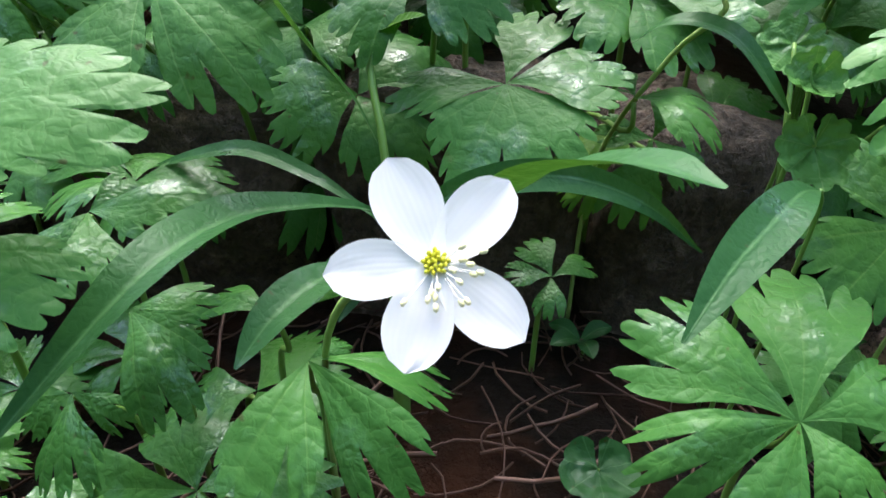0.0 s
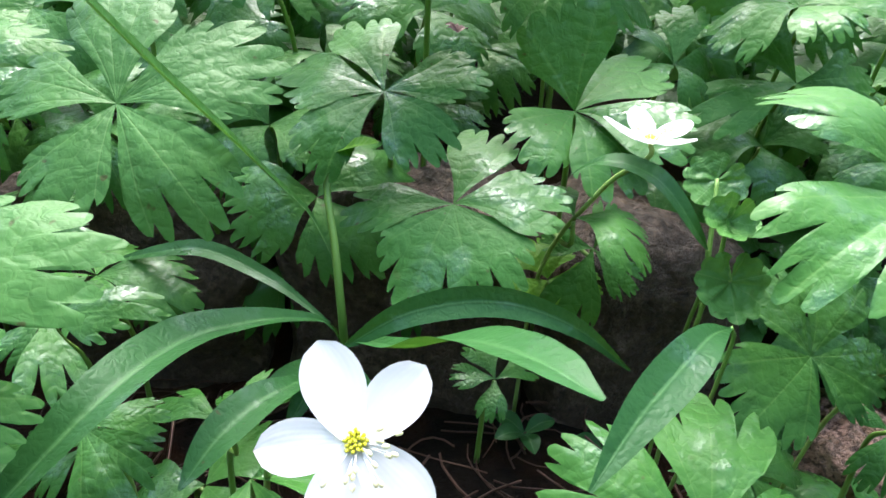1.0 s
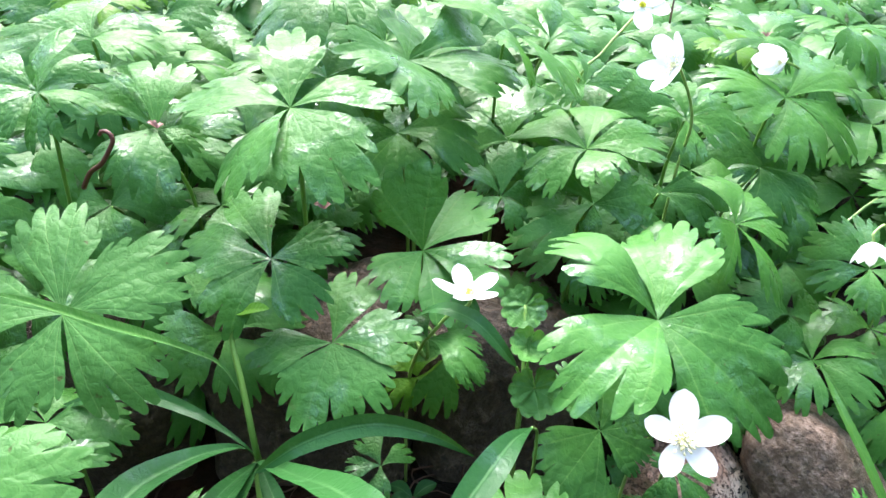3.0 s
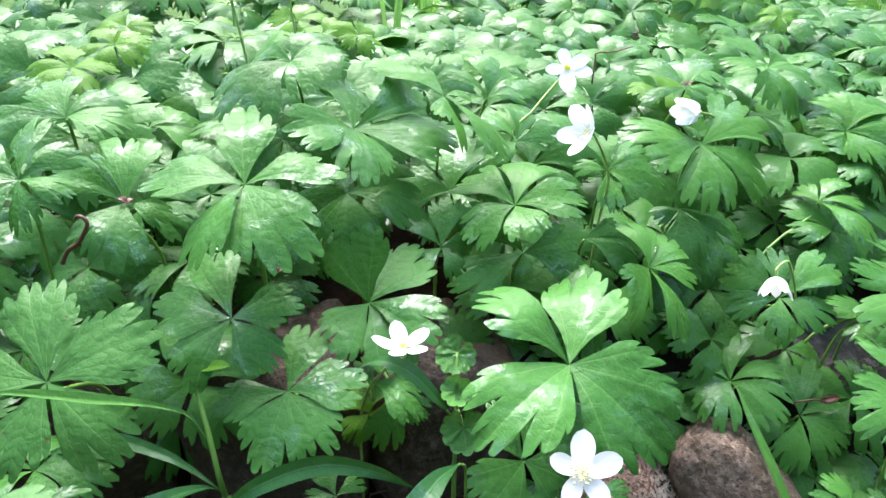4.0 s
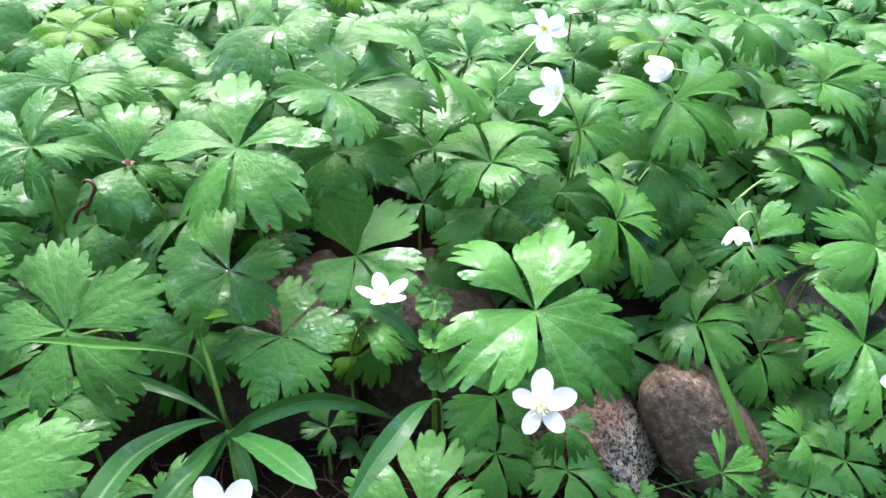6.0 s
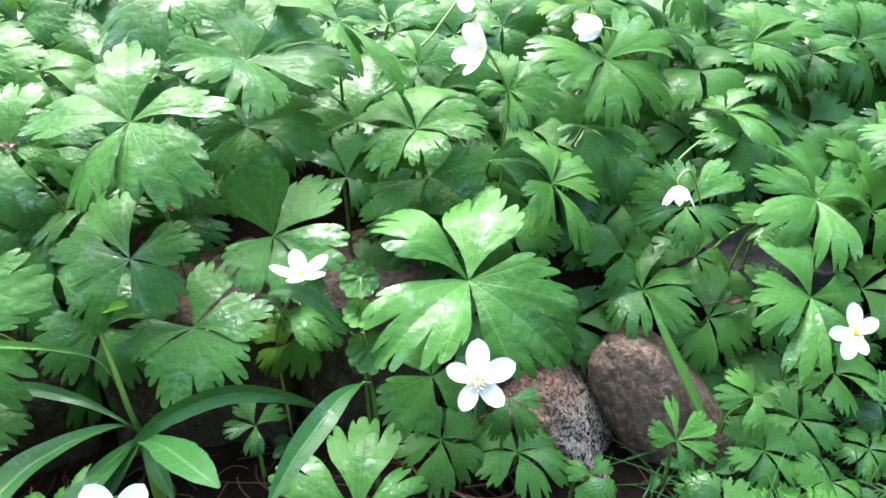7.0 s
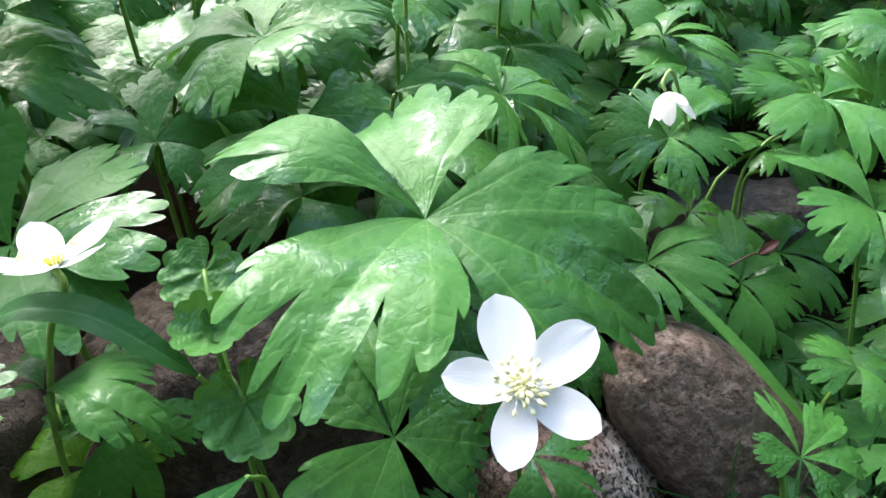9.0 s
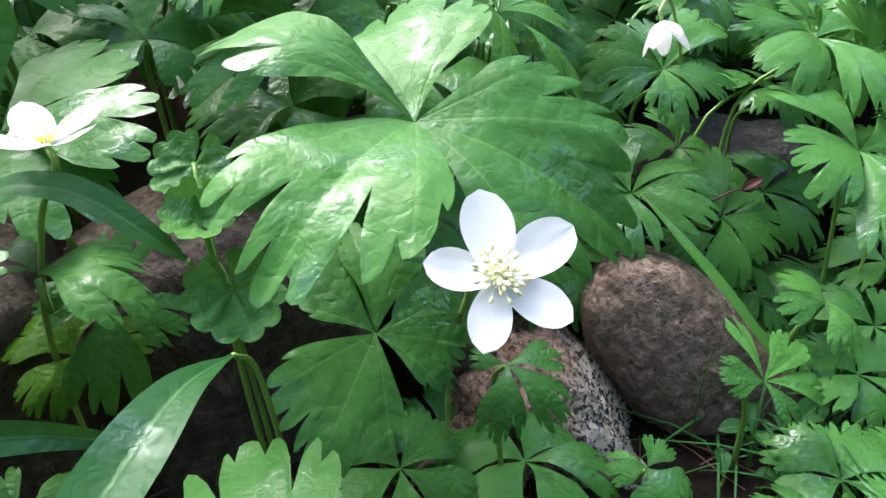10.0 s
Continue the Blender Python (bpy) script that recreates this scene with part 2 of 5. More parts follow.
def granite_material():
    """Pale granite with black and white grains, stained pink near its top."""
    m = Mat("stained_granite")
    black = m.ramp(m.noise(340.0, 3.0, 0.65), [(0.0, (0, 0, 0)), (0.44, (0, 0, 0)), (0.49, (1, 1, 1)), (1.0, (1, 1, 1))])
    big = m.noise(40.0, 4.0, 0.6)
    grey = m.mix(big, (0.52, 0.42, 0.33, 1), (0.80, 0.70, 0.58, 1))
    grey = m.mix(black, (0.035, 0.03, 0.026, 1), grey)
    pink = m.mix(m.noise(260.0, 4.0, 0.6), (0.26, 0.13, 0.080, 1), (0.66, 0.42, 0.30, 1))
    pink = m.mix(m.math("MULTIPLY", m.math("SUBTRACT", 1.0, black), 0.7), pink, (0.07, 0.035, 0.022, 1))
    tc = m.node("ShaderNodeTexCoord")
    sep = m.node("ShaderNodeSeparateXYZ")
    m.link(tc.outputs["Object"], sep.inputs[0])
    share = m.math("ADD", m.math("MULTIPLY", sep.outputs[2], -40.0), m.math("MULTIPLY", m.math("SUBTRACT", big, 0.5), 3.0))
    col = m.mix(m.math("SUBTRACT", share, 1.5, True), grey, pink)
    moss = m.ramp(m.noise(55.0, 5.0, 0.65), [(0.0, (0, 0, 0)), (0.52, (0, 0, 0)), (0.68, (1, 1, 1)), (1.0, (1, 1, 1))])
    col = m.mix(m.math("MULTIPLY", moss, 0.7), col, (0.05, 0.05, 0.025, 1))
    m.base(col)
    m.bsdf.inputs["Roughness"].default_value = 0.6
    m.bump(m.math("ADD", m.math("MULTIPLY", black, 0.5), m.math("ADD", m.noise(300.0, 5.0, 0.7), m.math("MULTIPLY", m.noise(90.0, 5.0, 0.6), 2.5))), 0.9, 0.004)
    return m.m


GRANITE = granite_material()


# ---- mesh helpers ----
def mesh_object(name, verts, faces, material, parent=None, label="", uvs=None, smooth=True):
    me = bpy.data.meshes.new(name)
    me.from_pydata(verts, [], faces)
    if uvs is not None:
        layer = me.uv_layers.new(name="UVMap")
        idx = np.empty(len(me.loops), dtype=np.int32)
        me.loops.foreach_get("vertex_index", idx)
        layer.data.foreach_set("uv", np.asarray(uvs, dtype=np.float32)[idx].ravel())
    if smooth:
        me.polygons.foreach_set("use_smooth", [True] * len(me.polygons))
    me.materials.append(material)
    ob = new(name, me)
    if parent:
        ob.parent = parent
    if label:
        tagged(ob, label)
    return ob


def thing(name, base, label, category, group=""):
    ob = new(name)
    ob.empty_display_size = 0.01
    ob.location = base
    return tagged(ob, label, category, group)


def smooth_step(x):
    x = min(1.0, max(0.0, x))
    return x * x * (3 - 2 * x)


def ground_z(x, y):
    """The soil: low in front of the edging stones, lower still to the east, and a bank behind them."""
    front = 0.006 - 0.062 * smooth_step((x - 0.06) / 0.22)
    bank = 0.075 - 0.060 * smooth_step((x - 0.12) / 0.35) + 0.30 * max(0.0, min(y, 0.52) - 0.32) + 0.04 * smooth_step((y - 0.4) / 0.5) * smooth_step((x - 0.2) / 0.5)
    k = smooth_step((y - 0.285) / 0.06)
    return front * (1 - k) + bank * k + 0.006 * noise.noise((x * 14, y * 14, 0)) + 0.0025 * noise.noise((x * 60, y * 60, 3))


def spline(points, count):
    """Points along a Catmull-Rom curve through the given ones."""
    p = [Vector(q) for q in points]
    p = [2 * p[0] - p[1], *p, 2 * p[-1] - p[-2]]
    out = []
    for i in range(count):
        s = i / (count - 1) * (len(p) - 3)
        k = min(int(s), len(p) - 4)
        t = s - k
        a, b, c, d = p[k:k + 4]
        out.append(0.5 * ((2 * b) + (c - a) * t + (2 * a - 5 * b + 4 * c - d) * t * t + (3 * b - a - 3 * c + d) * t ** 3))
    return out


def tube(name, points, radius, material, parent, origin, label="", count=14, sides=7, taper=0.7):
    path = spline(points, count)
    verts, faces = [], []
    for i, p in enumerate(path):
        d = (path[min(i + 1, count - 1)] - path[max(i - 1, 0)]).normalized()
        a = d.orthogonal().normalized() if i == 0 else (a - d * a.dot(d)).normalized()
        b = d.cross(a)
        r = radius * (1 + (taper - 1) * i / (count - 1))
        for k in range(sides):
            w = 2 * math.pi * k / sides
            verts.append(p + r * (math.cos(w) * a + math.sin(w) * b) - Vector(origin))
    for i in range(count - 1):
        for k in range(sides):
            faces.append((i * sides + k, i * sides + (k + 1) % sides, (i + 1) * sides + (k + 1) % sides, (i + 1) * sides + k))
    faces.append(tuple(range(sides))[::-1])
    faces.append(tuple(range((count - 1) * sides, count * sides)))
    return mesh_object(name, verts, faces, material, parent, label)


def group_lobes(lobes):
    """Leaflets out of lobes (degrees, length, width by length): neighbours that touch are joined, unless they come in lists already.
    A lobe becomes (degrees, length, degrees to its one side, degrees to its other side)."""
    if not isinstance(lobes[0], list):
        row = sorted([(t % 360, l, w) for t, l, w in lobes])
        half = [math.degrees(math.atan(abs(w) / 1.12)) for _, _, w in row]
        n = len(row)
        gaps = [((row[(k + 1) % n][0] - row[k][0]) % 360) - half[k] - half[(k + 1) % n] for k in range(n)]
        start = max(range(n), key=lambda k: gaps[k]) + 1
        order = [(start + k) % n for k in range(n)]
        sets = [[row[order[0]]]]
        for k, last in zip(order[1:], order):
            if gaps[last] < -9 and len(sets[-1]) < 2:
                sets[-1].append(row[k])
            else:
                sets.append([row[k]])
        lobes = sets
    turns = sorted(t % 360 for g in lobes for t, _, _ in g)
    out = []
    for g in lobes:
        made = []
        for t, length, w in g:
            half = max(29.0, math.degrees(math.atan(w))) if w > 0 else math.degrees(math.atan(-w))
            up = min([(q - t) % 360 for q in turns if (q - t) % 360 > 0.5], default=90)
            down = min([(t - q) % 360 for q in turns if (t - q) % 360 > 0.5], default=90)
            made.append((t, length, min(half, down * 0.47), min(half, up * 0.47)))
        out.append(made)
    return out


def leaflet_mesh(group, rng, droop=0.10, fine=5, rows=10, loose=1.0, arch=None, waist=None, slits=None):
    """One wedge-shaped leaflet with shallow lobes and blunt teeth, its base at the origin, in the leaf's own plane: vertices, faces and uv."""
    turns = [g[0] for g in group]
    for k in range(1, len(turns)):
        while turns[k] < turns[k - 1]:
            turns[k] += 360
    lo, hi = turns[0] - min(group[0][2], 42), turns[-1] + min(group[-1][3], 42)
    if hi - lo < 30:
        lo, hi = lo - (30 - hi + lo) / 2, hi + (30 - hi + lo) / 2
    middle, reach, wide = (lo + hi) / 2, max(g[1] for g in group), hi - lo
    seed, wave, tip_curl = rng.uniform(0, 50), rng.uniform(0, 6), rng.uniform(0.0, 0.07)
    tilt, bend, lift, usual = rng.uniform(-0.18, 0.18), rng.uniform(-0.03, 0.15), rng.uniform(-0.09, 0.09), rng.uniform(0.24, 0.60)
    arch = usual if arch is None else arch
    tilt, lift, bend = tilt * loose, lift * loose, bend * loose
    waist = waist or rng.uniform(0.60, 0.80)
    # deep cuts between lobes, as shares of the width from -1 to 1
    cuts = [((a + b) / 2 - middle) / wide * 2 for a, b in zip(turns, turns[1:])]
    if len(turns) == 1:
        cuts = [rng.uniform(-0.42, -0.26), rng.uniform(0.26, 0.42)]
    elif len(turns) == 2 and wide > 62 and not slits:
        cuts = [cuts[0] - rng.uniform(0.42, 0.58), *cuts, cuts[0] + rng.uniform(0.42, 0.58)]
    main = slits or [rng.uniform(0.12, 0.26) * (1.0 if fine > 3 else 0.65) for _ in cuts]
    edges = [-1.0, *cuts, 1.0]
    cols = []
    for k in range(len(edges) - 1):
        a0, a1 = edges[k], edges[k + 1]
        teeth = max(2, min(4, round((a1 - a0) * wide / 2 / 8.5)))
        marks = [0.0]
        for _ in range(teeth):
            marks.append(marks[-1] + rng.uniform(0.75, 1.25))
        marks = [m / marks[-1] for m in marks]
        deeps = [rng.uniform(0.09, 0.15) for _ in marks]
        for m in range(teeth):
            for j in range(fine):
                f = j / fine
                p = marks[m] + (marks[m + 1] - marks[m]) * f
                near = (1 - math.sqrt(1 - abs(2 * f - 1) ** 2.4)) * (deeps[m] if f < 0.5 else deeps[m + 1])
                cols.append((a0 + (a1 - a0) * p, near, 2 * p - 1))
    cols.append((1.0, 0.03, 1.0))
    shaped = []
    for s, tooth, q in cols:
        a = middle + s * wide / 2
        if a <= turns[0]:
            length = group[0][1]
        elif a >= turns[-1]:
            length = group[-1][1]
        else:
            k = max(i for i in range(len(turns) - 1) if turns[i] <= a)
            f = smooth_step((a - turns[k]) / (turns[k + 1] - turns[k]))
            length = group[k][1] * (1 - f) + group[k + 1][1] * f
        full = 1 - 0.38 * abs(s) ** 4
        notch = tooth * (1 - 0.3 * abs(s) ** 4) + 0.055 * abs(q) ** 2.5 * (1 - 0.5 * abs(s))
        for k, c in enumerate(cuts):
            notch += main[k] * max(0.0, 1 - abs(s - c) * wide / 2 / (4.4 if fine > 3 else 5.4)) ** 0.8
        shaped.append((a, length * full, length * notch, q, s))
    verts, uvs, faces = [], [], []
    for i in range(rows + 1):
        u = 1 - (1 - i / rows) ** 1.5
        for a, full, notch, q, across in shaped:
            r = u * full - notch * u ** 3
            narrow = waist + (1 - waist) * smooth_step(r / reach * 1.45)
            w = radians(middle + (a - middle) * narrow)
            x, y = r * math.cos(w), r * math.sin(w)
            t = r / reach
            z = reach * (arch * t * (1 - t) + lift * t - (droop - 0.03) * t ** 2.4 - tip_curl * t ** 4)
            z -= reach * bend * t * t * across * across
            z -= reach * 0.002 * math.exp(-(q / 0.20) ** 2) * math.sin(math.pi * min(1, t)) ** 0.7
            z += reach * 0.009 * noise.noise((x / reach * 13, y / reach * 13, seed)) * min(1.0, 2 * t)
            z += reach * (0.085 * noise.noise((x / reach * 1.9 + seed, y / reach * 1.9, seed)) * t + 0.020 * noise.noise((x / reach * 6, y / reach * 6, seed)) * t)
            z += reach * (tilt * across * t + 0.014 * math.sin(4 * across + wave) * t)
            verts.append((x, y, z))
            uvs.append((t, 0.5 + abs(q) / 2))
    w = len(shaped)
    for i in range(rows):
        for j in range(w - 1):
            faces.append((i * w + j, (i + 1) * w + j, (i + 1) * w + j + 1, i * w + j + 1))
    return verts, faces, uvs


SPOTS = []


def leaf_label(c, reach):
    size = "large " if reach > 0.058 else ("small " if reach < 0.034 else "")
    if c.y < 0.30 and c.z < 0.10:
        where = " low before the stones"
    elif c.y < 0.30:
        where = " overhanging the stones"
    else:
        where = " on the bank"
    return size + "glossy wet green palmate anemone leaf" + where


def leaf(centre, slope, lobes, material=None, base=None, label="", droop=0.10, fine=5, group="anemone leaves", loose=1.0):
    """A palmate leaf on its stalk. slope: the blade's normal is (slope, 1). lobes: (degrees, length, width by length), in leaflets."""
    material = material or LEAF
    c = Vector(centre)
    rng = random.Random(round(c.x * 1e4) * 7919 + round(c.y * 1e4) * 31 + round(c.z * 1e4))
    SPOTS.append(c)
    n = Vector((slope[0], slope[1], 1)).normalized()
    ex = (Vector((1, 0, 0)) - n.x * n).normalized()
    ey = n.cross(ex)
    if base is None:
        bx = c.x + rng.uniform(-0.012, 0.012)
        by = c.y + (0.035 if c.z > 0.1 or c.y > 0.26 else 0.015)
        if c.y < 0.2:
            by = c.y + 0.02
        elif c.z > 0.1:
            by = max(by, 0.315 + rng.uniform(0, 0.02))
        base = (bx, by)
    foot = Vector((base[0], base[1], ground_z(*base) - 0.004))
    ob = thing("anemone_leaf", foot, label or leaf_label(c, max(q[1] for g in lobes for q in (g if isinstance(g, list) else [g]))), "leaf", group)
    under = c - n * 0.0015
    rise = Vector((foot.x * 0.75 + c.x * 0.25, foot.y * 0.75 + c.y * 0.25, foot.z + 0.65 * max(0.01, c.z - foot.z)))
    near = under - n * 0.012
    tube("stalk", [foot, rise, near, under], 0.0013, STALK, ob, foot)
    for k, group_of in enumerate(group_lobes(lobes)):
        verts, faces, uvs = leaflet_mesh(group_of, rng, droop + rng.uniform(-0.03, 0.08), fine, 10 if fine > 3 else 7, loose)
        lift = n * (0.0004 * (k % 3))
        mesh_object("leaflet", [c + lift + ex * x + ey * y + n * z - foot for x, y, z in verts], faces, material, ob, uvs=uvs)
    return ob


def aimed_leaf(centre, leaflets, label, base, material=None, droop=0.10, fine=6, loose=0.3):
    """A palmate leaf whose leaflets are tilted one by one. leaflets: the tips of each one's lobes, the degrees that an outer lobe adds,
    and, where known, the arch, the width of the base and the depths of the cuts between the lobes."""
    c = Vector(centre)
    rng = random.Random(round(c.x * 1e4) * 7919 + round(c.y * 1e4) * 31)
    SPOTS.append(c)
    foot = Vector((base[0], base[1], ground_z(*base) - 0.004))
    ob = thing("anemone_leaf", foot, label, "leaf", "anemone leaves")
    mean = Vector((0, 0, 0))
    for tips, half, *shape in leaflets:
        rays = [Vector(t) - c for t in tips]
        n = rays[0].cross(rays[-1]).normalized()
        n = n if n.z > 0 else -n
        mean += n
        ex = rays[0].normalized()
        ey = n.cross(ex)
        turns = sorted((math.degrees(math.atan2(r.dot(ey), r.dot(ex))), r.length, r.dot(n)) for r in rays)
        group = [(t, length, half, half) for t, length, _ in turns]
        arch, waist, slits = shape or (None, None, None)
        if slits and rays[-1].dot(ey) < 0:
            slits = slits[::-1]
        verts, faces, uvs = leaflet_mesh(group, rng, droop, fine, 14, loose, arch, waist, slits)
        reach = max(length for _, length, _ in turns)
        placed = []
        for x, y, z in verts:
            a = math.degrees(math.atan2(y, x))
            side = float(np.interp(a, [t for t, _, _ in turns], [off for _, _, off in turns]))
            z += side * ((x * x + y * y) / reach ** 2)
            placed.append(c + ex * x + ey * y + n * z - foot)
        mesh_object("leaflet", placed, faces, material or LEAF, ob, uvs=uvs)
    n = mean.normalized()
    under = c - n * 0.0015
    tube("stalk", [foot, (foot.x * 0.6 + c.x * 0.4, foot.y * 0.6 + c.y * 0.4, foot.z + 0.6 * (c.z - foot.z)), under - n * 0.012, under], 0.0015, STALK, ob, foot)
    return ob


def petal_mesh(length, width, cup, rng):
    rows, cols = 12, 10
    verts, uvs, faces = [], [], []
    nick = rng.uniform(-0.5, 0.5)
    for i in range(rows + 1):
        u = i / rows
        half = width * length / 2 * max(0.02, math.sin(math.pi * (0.07 + 0.93 * u) ** 1.4) ** 0.54)
        for j in range(cols + 1):
            v = -1 + 2 * j / cols
            z = cup * length * u * u + 0.10 * half * v * v * 2 + 0.02 * length * noise.noise((u * 3, v * 2, nick * 20))
            x = length * (u - 0.03 * math.exp(-((v - nick) / 0.2) ** 2) * u ** 6)
            verts.append((x, half * v, z))
            uvs.append((u, 0.5 + v / 2))
    w = cols + 1
    for i in range(rows):
        for j in range(cols):
            faces.append((i * w + j, (i + 1) * w + j, (i + 1) * w + j + 1, i * w + j + 1))
    return verts, faces, uvs


def grain(centre, r, long, axis, sides=6, rings=4):
    """A small rounded body, long along axis."""
    a = axis.normalized()
    b = a.orthogonal().normalized()
    c = a.cross(b)
    verts, faces = [centre - a * long], []
    for i in range(1, rings):
        w = math.pi * i / rings
        for k in range(sides):
            f = 2 * math.pi * k / sides
            verts.append(centre - a * long * math.cos(w) + r * math.sin(w) * (math.cos(f) * b + math.sin(f) * c))
    verts.append(centre + a * long)
    for k in range(sides):
        faces.append((0, 1 + (k + 1) % sides, 1 + k))
        last = 1 + (rings - 2) * sides
        faces.append((last + k, last + (k + 1) % sides, len(verts) - 1))
        for i in range(rings - 2):
            p = 1 + i * sides
            faces.append((p + k, p + (k + 1) % sides, p + sides + (k + 1) % sides, p + sides + k))
    return verts, faces


FLOWER_RNG = random.Random(11)


def flower(centre, normal, petals, stem, cup=0.12, stamens=22, width=0.57, label="", heart=None, spray=(0.0035, 0.0066), arc=(0, 360)):
    """An anemone flower. petals: (degrees, length); stem: points from the ground up to the flower."""
    rng = FLOWER_RNG
    c, n = Vector(centre), Vector(normal).normalized()
    ex = (Vector((1, 0, 0)) - n.x * n).normalized()
    ey = n.cross(ex)
    foot = Vector(stem[0])
    ob = thing("anemone_flower", foot, label or "white five-petalled anemone flower with yellow centre on a thin green stem", "flower", "anemone flowers")
    tube("stem", [*stem, c - n * 0.006, c - n * 0.0008], 0.0010, FRESH_STEM, ob, foot, count=20, taper=0.85)
    for k, (turn, length) in enumerate(petals):
        verts, faces, uvs = petal_mesh(length, width * rng.uniform(0.95, 1.06), cup * rng.uniform(0.7, 1.3), rng)
        ax = math.cos(radians(turn)) * ex + math.sin(radians(turn)) * ey
        ay = n.cross(ax)
        lift = n * (0.0004 * (k % 2))
        mesh_object("petal", [c + lift + ax * x + ay * y + n * z - foot for x, y, z in verts], faces, PETAL, ob, uvs=uvs)
    verts, faces = [], []
    for k in range(22):
        r, w = 0.0015 * math.sqrt(k / 22), k * 2.4
        d = (n + 0.5 * (math.cos(w) * ex + math.sin(w) * ey) * r / 0.0015).normalized()
        v, f = grain(c + r * (math.cos(w) * ex + math.sin(w) * ey) + d * 0.0011 - foot, 0.00044, 0.0011, d, 5, 3)
        faces += [tuple(q + len(verts) for q in g) for g in f]
        verts += v
    mesh_object("pistil", verts, faces, heart or PISTIL, ob, "yellow-green cluster of carpels")
    for k in range(stamens):
        w = radians(arc[0] + (arc[1] - arc[0]) * ((k * 0.618) % 1)) + rng.uniform(-0.2, 0.2)
        out = math.cos(w) * ex + math.sin(w) * ey
        reach, high = rng.uniform(*spray), rng.uniform(0.0022, 0.0048)
        tip = c + out * reach + n * high
        st = tube("stamen", [c + out * 0.0015, c + out * reach * 0.6 + n * high * 0.5, tip], 0.00013, FILAMENT, ob, foot, count=4, sides=4)
        v, f = grain(tip - foot, 0.00052, 0.00085, (out + 0.3 * n), 5, 3)
        mesh_object("anther", v, f, ANTHER, st)
    return ob


def strap(name, points, width, material, parent, origin, up=(0, -0.4, 1), count=26, fold=0.30, tip=0.5, label="", toothed=0.0):
    """A lance-shaped blade along a curve; widest at tip of its length."""
    path = spline(points, count)
    cols = 8
    verts, uvs, faces = [], [], []
    for i, p in enumerate(path):
        t = i / (count - 1)
        d = (path[min(i + 1, count - 1)] - path[max(i - 1, 0)]).normalized()
        side = d.cross(Vector(up)).normalized()
        nrm = side.cross(d)
        half = width / 2 * max(0.03, math.sin(math.pi * t ** (math.log(0.5) / math.log(tip))) ** 0.8) if 0 < t < 1 else width * 0.04
        for j in range(cols + 1):
            v = -1 + 2 * j / cols
            edge = 1 + toothed * 0.06 * math.sin(i * 2.1) * abs(v) ** 4
            z = fold * half * abs(v) + 0.03 * half * math.sin(9 * t + v * 2) * abs(v)
            verts.append(p + side * half * v * edge + nrm * z - Vector(origin))
            uvs.append((t, 0.5 + v / 2))
    w = cols + 1
    for i in range(count - 1):
        for j in range(cols):
            faces.append((i * w + j, (i + 1) * w + j, (i + 1) * w + j + 1, i * w + j + 1))
    return mesh_object(name, verts, faces, material, parent, label, uvs)


def stone(centre, size, seed, material, label, turn=(0, 0, 0), rough=0.16, square=3.0, axis=None):
    """A boulder: a rounded block worn by noise; axis: the direction of its third size."""
    bm = bmesh.new()
    bmesh.ops.create_icosphere(bm, subdivisions=6, radius=1.0)
    for v in bm.verts:
        p = v.co.normalized()
        k = (abs(p.x) ** square + abs(p.y) ** square + abs(p.z) ** square) ** (-1 / square)
        p = p * k
        q = p * 1.1 + Vector((seed * 7.3, seed * 3.1, seed * 1.7))
        p *= 1 + rough * noise.noise(q) + rough * 0.35 * noise.noise(q * 3.1) + rough * 0.16 * noise.noise(q * 7) + rough * 0.10 * noise.noise(q * 19) + 0.010 * noise.noise(q * 47)
        v.co = Vector((p.x * size[0] / 2, p.y * size[1] / 2, p.z * size[2] / 2))
    me = bpy.data.meshes.new("stone")
    bm.to_mesh(me)
    bm.free()
    me.polygons.foreach_set("use_smooth", [True] * len(me.polygons))
    me.materials.append(material)
    ob = new("stone", me)
    ob.matrix_world = pose(*centre, *turn)
    if axis:
        ob.matrix_world = Matrix.Translation(centre) @ Vector(axis).to_track_quat("Z", "Y").to_matrix().to_4x4()
    return tagged(ob, label, "stone", "edging stones")


# ---- ground ----
def ground():
    xs = np.concatenate([-np.geomspace(60, 0.9, 16), np.linspace(-0.6, 1.1, 120), np.geomspace(1.4, 60, 16)])
    ys = np.concatenate([-np.geomspace(60, 0.6, 16), np.linspace(-0.4, 1.3, 120), np.geomspace(1.5, 80, 18)])
    verts = [(float(x), float(y), ground_z(float(x), float(y))) for y in ys for x in xs]
    w = len(xs)
    faces = [(j * w + i, j * w + i + 1, (j + 1) * w + i + 1, (j + 1) * w + i) for j in range(len(ys) - 1) for i in range(w - 1)]
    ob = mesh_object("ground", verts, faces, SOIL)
    tagged(ob, "damp soil, shade under leaves put into its near-black colour, with reddish patches and a bank behind the stones", "ground", kind="structure")


ground()

